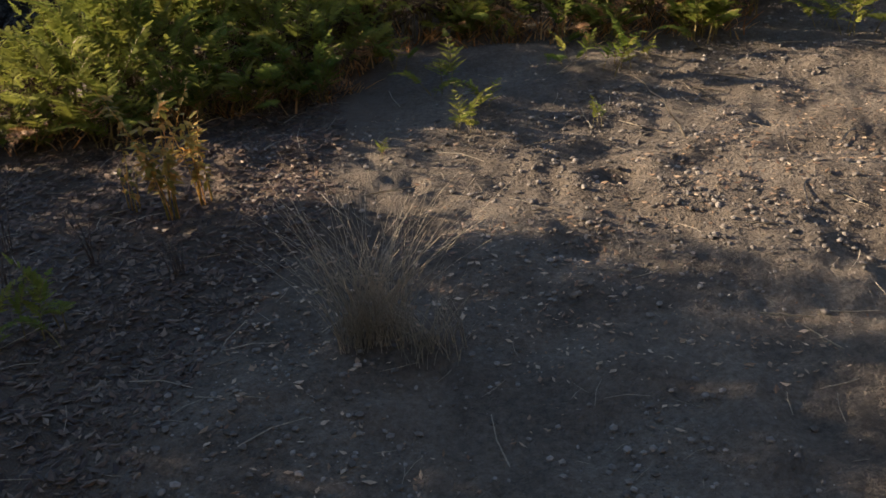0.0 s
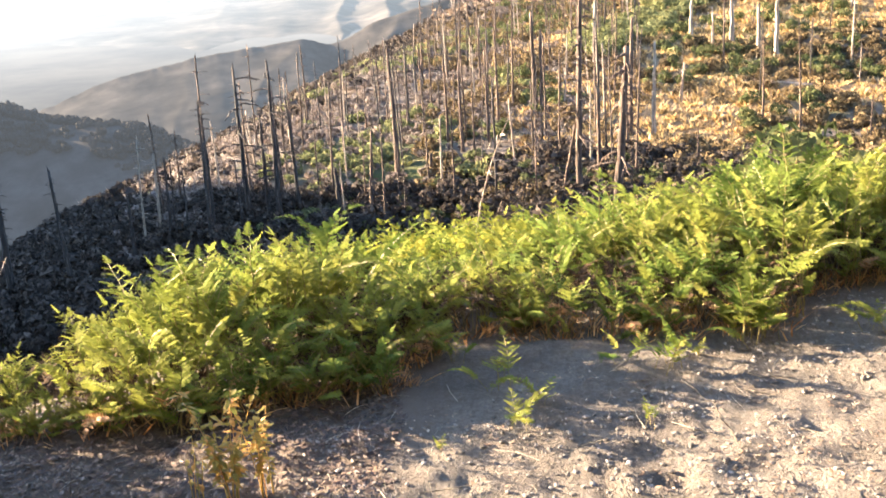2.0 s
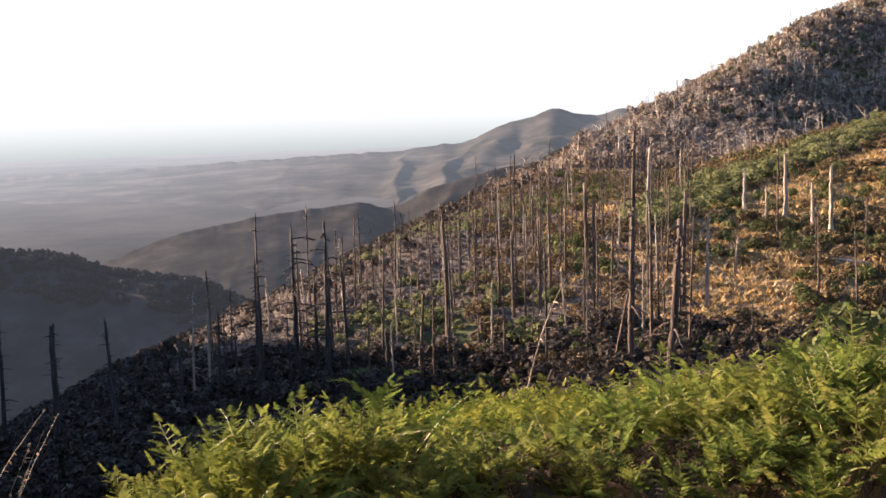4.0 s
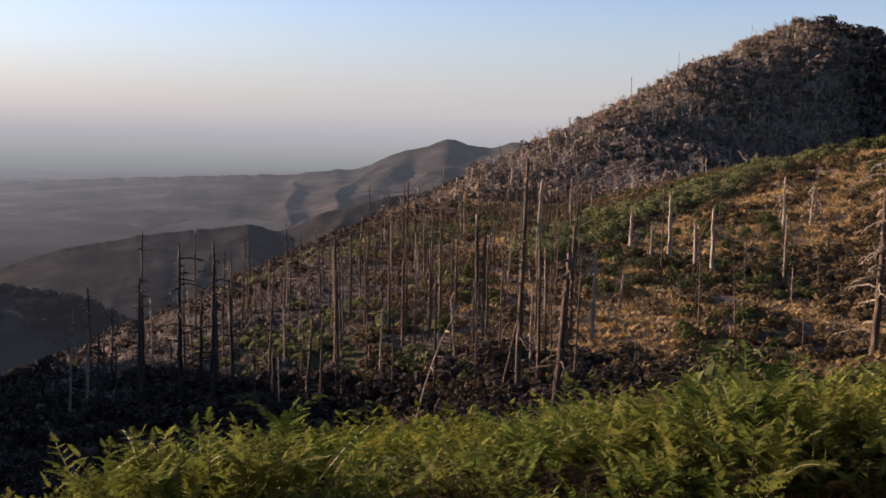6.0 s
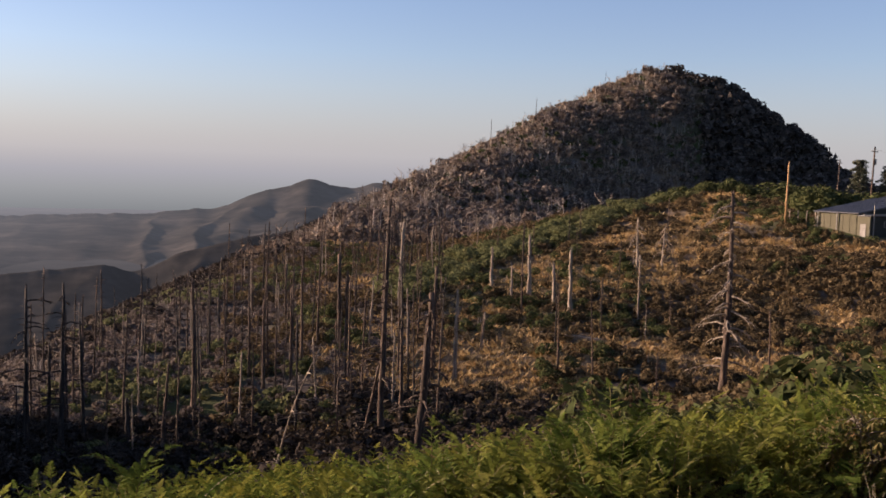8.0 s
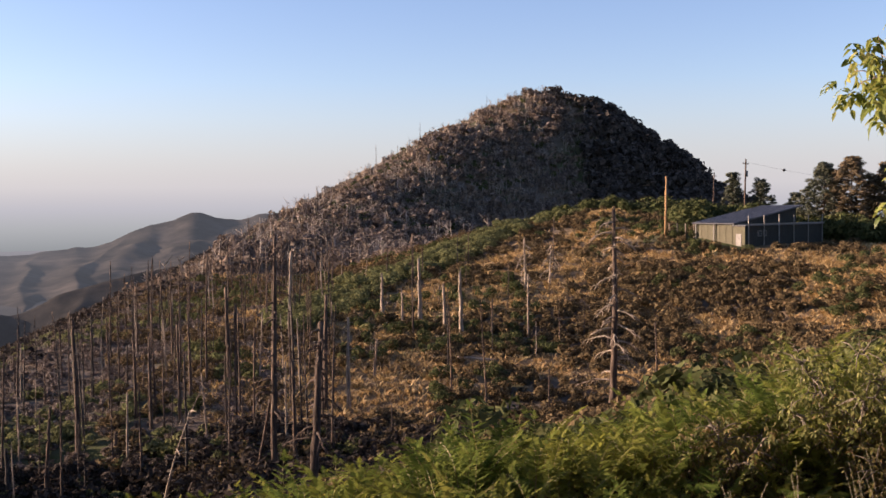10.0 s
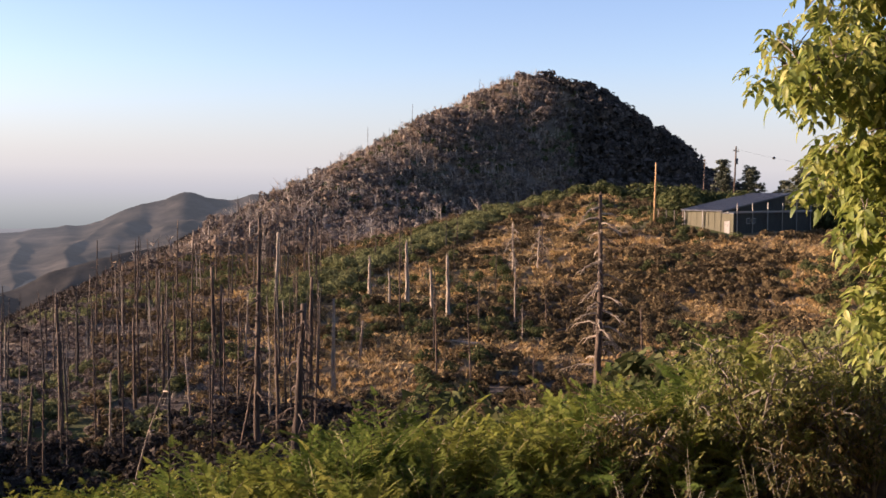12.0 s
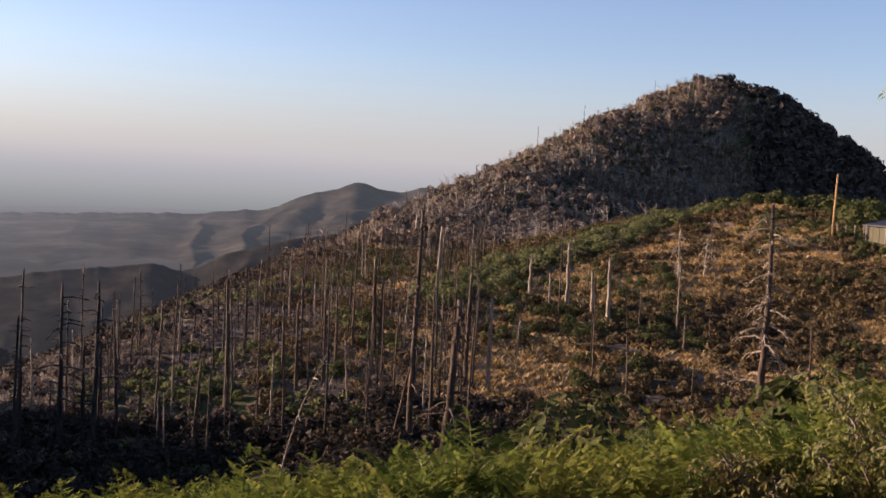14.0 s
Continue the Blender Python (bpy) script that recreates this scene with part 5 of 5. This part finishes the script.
# tall brush added west, out of view, to cast shade across the clearing
for x, y in ((-3.6, 3.2), (-3.7, 2.6), (-3.6, 2.0), (-3.7, 1.4), (-3.6, 0.8), (-3.7, 0.2), (-3.6, -0.4), (-4.5, 3.3), (-4.5, 2.4), (-4.4, 1.5), (-3.1, 3.45)):
    z = float(height(x, y))
    tall = (1.75 + 0.1 * math.sin(7 * y) if y < 3.4 else 0.6) - z
    limbs = [((x, y, z + 0.1), (x + math.cos(q * 0.7) * 0.55, y + math.sin(q * 0.7) * 0.5, z + tall * grng.uniform(0.45, 1.0)), 0.015, 0.3) for q in range(9)]
    leafy(grng, "shrub", ([(x, y, z - 0.1), (x, y, z + 0.4), (x, y, z + tall * 0.8)], (0.03, 0.025, 0.01)), limbs, 46, 0.06, LEAF, "unseen tall green shrub added west of the clearing to shade it", "shrub")

# ---- small plants, dry grass and litter in the clearing ----
for x, y, size, n in ((0.21, 3.12, 0.42, 4), (0.66, 3.11, 0.25, 3), (0.81, 3.58, 0.62, 5), (0.66, 3.72, 0.45, 4), (-0.03, 3.85, 0.5, 4), (0.13, 3.55, 0.55, 5), (0.28, 3.3, 0.4, 4), (-0.08, 2.97, 0.2, 3), (1.19, 3.9, 0.75, 6), (1.28, 3.98, 0.8, 6),
                      (1.81, 3.85, 0.75, 6), (1.72, 4.0, 0.5, 4), (-0.88, 2.05, 0.5, 5), (-1.02, 2.0, 0.4, 4), (0.95, 3.75, 0.4, 3)):
    bracken(x, y, size, n, "small bracken sprout growing out of bare dirt", 0, 30, 1.0)


def stems(name, x, y, count, tall, lean, mat, label, category, leafy_size=0.0, leaf_mat=None, sides=3, leaves=9):
    """A plant of thin stems, each with a few small leaves or none."""
    root = new(name)
    for k in range(count):
        a, h = grng.rand() * 6.283, tall * grng.uniform(0.5, 1.05)
        out = lean * h * grng.uniform(0.3, 1.0)
        s = np.linspace(0, 1, 6)
        p = np.stack([(0.16 if count > 30 else 0.04) * (grng.rand() - 0.5) + math.cos(a) * out * s ** 1.6, (0.12 if count > 30 else 0.04) * (grng.rand() - 0.5) + math.sin(a) * out * s ** 1.6, h * s - 0.02], -1)
        v, f = tube(p, (0.0013 if count > 30 else 0.0022) * (1.1 - 0.8 * s), sides)
        stem = under("straw" if count > 30 else "stem", quick_mesh("stem", v, f, mat), root)
        for q in range(leaves if leafy_size else 0):
            v, f = leaflet(leafy_size * grng.uniform(0.6, 1.2), 0.4)
            u = 0.35 + 0.65 * grng.rand()
            under("leaf", quick_mesh("leaf", turned(v, grng.rand() * 6.283, grng.uniform(-0.7, 0.4)) + [np.interp(u, s, p[:, i]) for i in range(3)], f, leaf_mat), stem)
    root.matrix_basis = pose(x, y, float(height(x, y)) + 0.005)
    return tagged(root, label, category)


STRAW = surface("dry straw", [(0.3, (0.17, 0.145, 0.105)), (0.7, (0.32, 0.28, 0.21))], 10, 0.8, 0)
DARK_STEM = surface("dark dead stems", [(0.3, (0.045, 0.035, 0.03)), (0.7, (0.10, 0.075, 0.06))], 10, 0.9, 0)
YELLOWED = foliage("yellowing leaves", [(0.0, (0.16, 0.15, 0.03)), (0.5, (0.34, 0.25, 0.04)), (1.0, (0.46, 0.24, 0.06))], 0.45, per="object")
stems("dry_grass_tuft", -0.05, 1.93, 170, 0.42, 0.8, STRAW, "tuft of dry straw-coloured grass on bare dirt", "grass")
stems("dry_grass_tuft", 0.1, 1.86, 60, 0.22, 0.8, STRAW, "small tuft of dry grass on bare dirt", "grass")
stems("weed", -0.69, 2.66, 10, 0.44, 0.3, YELLOWED, "yellowing weed with reddish lower leaves", "plant", 0.035, YELLOWED, leaves=22)
stems("weed", -0.60, 2.72, 7, 0.34, 0.3, YELLOWED, "yellowing weed with reddish lower leaves", "plant", 0.032, YELLOWED, leaves=20)
stems("weed", -0.83, 2.72, 4, 0.26, 0.2, YELLOWED, "small yellowed weed in the litter", "plant", 0.025, YELLOWED)
for x, y, n, h in ((-0.85, 2.4, 7, 0.24), (-1.15, 2.5, 6, 0.3), (-1.35, 2.3, 8, 0.26), (-1.05, 2.25, 6, 0.2), (-0.6, 2.3, 8, 0.15), (-1.5, 2.7, 7, 0.3)):
    stems("dead_weed", x, y, n, h, 0.35, DARK_STEM, "dark dead weed stems in the litter", "plant")
for x, y in ((-1.75, 3.0), (-2.05, 3.2), (-1.95, 2.85)):
    stems("dry_weed", x, y, 11, 0.95, 0.6, STRAW, "tall dry weed with bare arching stems", "plant", 0.02, FERN_DRY)
for x, y, h in ((2.5, 4.1, 0.45), (2.9, 4.2, 0.4), (3.3, 4.3, 0.5), (2.2, 4.0, 0.3), (3.0, 4.35, 0.5), (3.6, 4.6, 0.42), (4.0, 4.75, 0.46), (2.7, 4.4, 0.4), (4.4, 4.95, 0.45)):
    stems("dry_weed", x, y, 5, h, 0.3, STRAW, "pale dead weed standing before the ferns", "plant", 0.025, LEAF_TAN)

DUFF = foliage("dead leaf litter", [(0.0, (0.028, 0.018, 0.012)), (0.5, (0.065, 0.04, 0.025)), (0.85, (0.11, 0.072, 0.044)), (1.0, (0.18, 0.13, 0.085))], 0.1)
CHIPS = foliage("pale chips and dry leaves", [(0.0, (0.15, 0.085, 0.045)), (0.5, (0.25, 0.17, 0.10)), (1.0, (0.40, 0.31, 0.21))], 0.1)
STONE = foliage("grey gravel", [(0.0, (0.085, 0.076, 0.064)), (0.6, (0.15, 0.135, 0.115)), (1.0, (0.26, 0.235, 0.2))], 0.0, 0.85)


def pebble(rng):
    bm = bmesh.new()
    bmesh.ops.create_icosphere(bm, subdivisions=1, radius=0.5)
    v = np.array([p.co for p in bm.verts])
    f = np.array([[q.index for q in p.verts] for p in bm.faces])
    bm.free()
    return (v * (0.75 + 0.5 * rng.rand(len(v), 1))) * np.array([1, 0.8, 0.55]) + [0, 0, 0.12], f


def chip(rng):
    v = np.array([(-0.5, 0, 0), (-0.1, 0.22, 0.06), (0.5, 0.03, 0.15), (0.05, -0.2, 0.02)]) + (rng.rand(4, 3) - 0.5) * 0.15
    return v + [0, 0, 0.08], np.array([(0, 1, 2), (0, 2, 3)])


def lay(count, xs, ys, keep):
    x, y = grng.uniform(*xs, count), grng.uniform(*ys, count)
    ok = keep(x, y)
    x, y = x[ok], y[ok]
    return np.stack([x, y, surface_height(x, y)], -1)


clear_ground = lambda x, y: (edge_distance(x, y) < 0.3)
cluster = lambda x, y, f, c: fractal(x * f + 3, y * f, 3) + 0.25 * (grng.rand(len(x)) - 0.5) > c
stones = lay(26000, (-1.6, 3.2), (1.2, 4.6), lambda x, y: clear_ground(x, y) & (x > -0.55) & cluster(x, y, 1.6, 0.50 - 0.05 * np.clip(x, 0, 2) + 0.12 * np.clip(0.7 - x, 0, 1) + 0.25 * np.clip(y - 2.95 - 0.1 * x, 0, 0.6)))
stuff("gravel", spread([pebble(grng) for k in range(8)], stones, 0.005 + 0.02 * grng.rand(len(stones)) ** 3.5, grng, lean=0.3), STONE, "grey gravel scattered over the bare dirt", "gravel")
bits = lay(14000, (-0.4, 2.6), (1.3, 4.2), lambda x, y: clear_ground(x, y) & cluster(x, y, 2.2, 0.47 + 0.5 * np.clip(y - 2.95 - 0.1 * x, 0, 0.5) + 0.3 * np.clip(2.2 - y, 0, 0.5)))
stuff("chips", spread([chip(grng) for k in range(6)], bits, 0.007 + 0.024 * grng.rand(len(bits)) ** 2.3, grng, lean=0.6), CHIPS, "pale wood chips and dry leaves on the dirt", "litter")
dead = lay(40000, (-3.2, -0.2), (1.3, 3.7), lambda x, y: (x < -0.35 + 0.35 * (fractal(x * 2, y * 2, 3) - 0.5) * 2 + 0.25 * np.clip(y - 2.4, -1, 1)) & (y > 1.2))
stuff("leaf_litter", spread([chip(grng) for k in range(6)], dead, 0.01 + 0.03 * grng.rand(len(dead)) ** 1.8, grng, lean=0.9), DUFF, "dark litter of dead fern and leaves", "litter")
under_ferns = lay(9000, (-2.5, 3.6), (3.2, 5.6), lambda x, y: np.abs(y - np.interp(x, [p[0] for p in FRONT], [p[1] for p in FRONT]) - 0.15) < 0.25 * grng.rand(len(x)))
stuff("fern_litter", spread([blade_clump(grng, 3, 0.9, 1.1, 0.05) for k in range(4)], under_ferns, 0.03 + 0.07 * grng.rand(len(under_ferns)), grng, lean=1.2), FERN_DRY, "reddish withered bracken along the foot of the ferns", "litter")
straws = lay(380, (-1.4, 2.4), (1.4, 3.8), clear_ground)
stuff("straws", spread([tube([(-0.5, 0, 0.02), (0, 0.06, 0.05), (0.5, 0, 0.02)], (0.012, 0.012, 0.008), 3) for k in range(3)], straws, 0.05 + 0.14 * grng.rand(len(straws)) ** 2, grng, lean=0.3), STRAW, "thin dry straws lying on the dirt", "litter")
for x, y, r in ((0.43, 2.27, 0.014), (0.9, 2.5, 0.013), (1.25, 2.2, 0.015), (-0.3, 2.05, 0.011), (0.7, 1.85, 0.013), (1.1, 2.9, 0.012), (1.35, 2.6, 0.014), (1.05, 1.95, 0.016), (-0.35, 2.6, 0.012)):
    v, f = pebble(grng)
    me = quick_mesh("stone", v * r * 2, f, STONE, True)
    ob = new("stone", me)
    ob.matrix_basis = pose(x, y, float(surface_height(np.array([x]), np.array([y]))[0]) - 0.003, 0, 0, grng.rand() * 360)
    tagged(ob, "small pale stone lying on the dirt", "stone", "stones on the clearing")
stick_ob = new("dead_stick")
v, f = stick(grng, 0.28, 0.004, 0.3)
under("stem", quick_mesh("stem", v, f, STRAW), stick_ob)
stick_ob.matrix_basis = pose(0.9, 2.86, 0.01, 0, -50, 160)
tagged(stick_ob, "short pale stick poking out of the dirt", "stick")
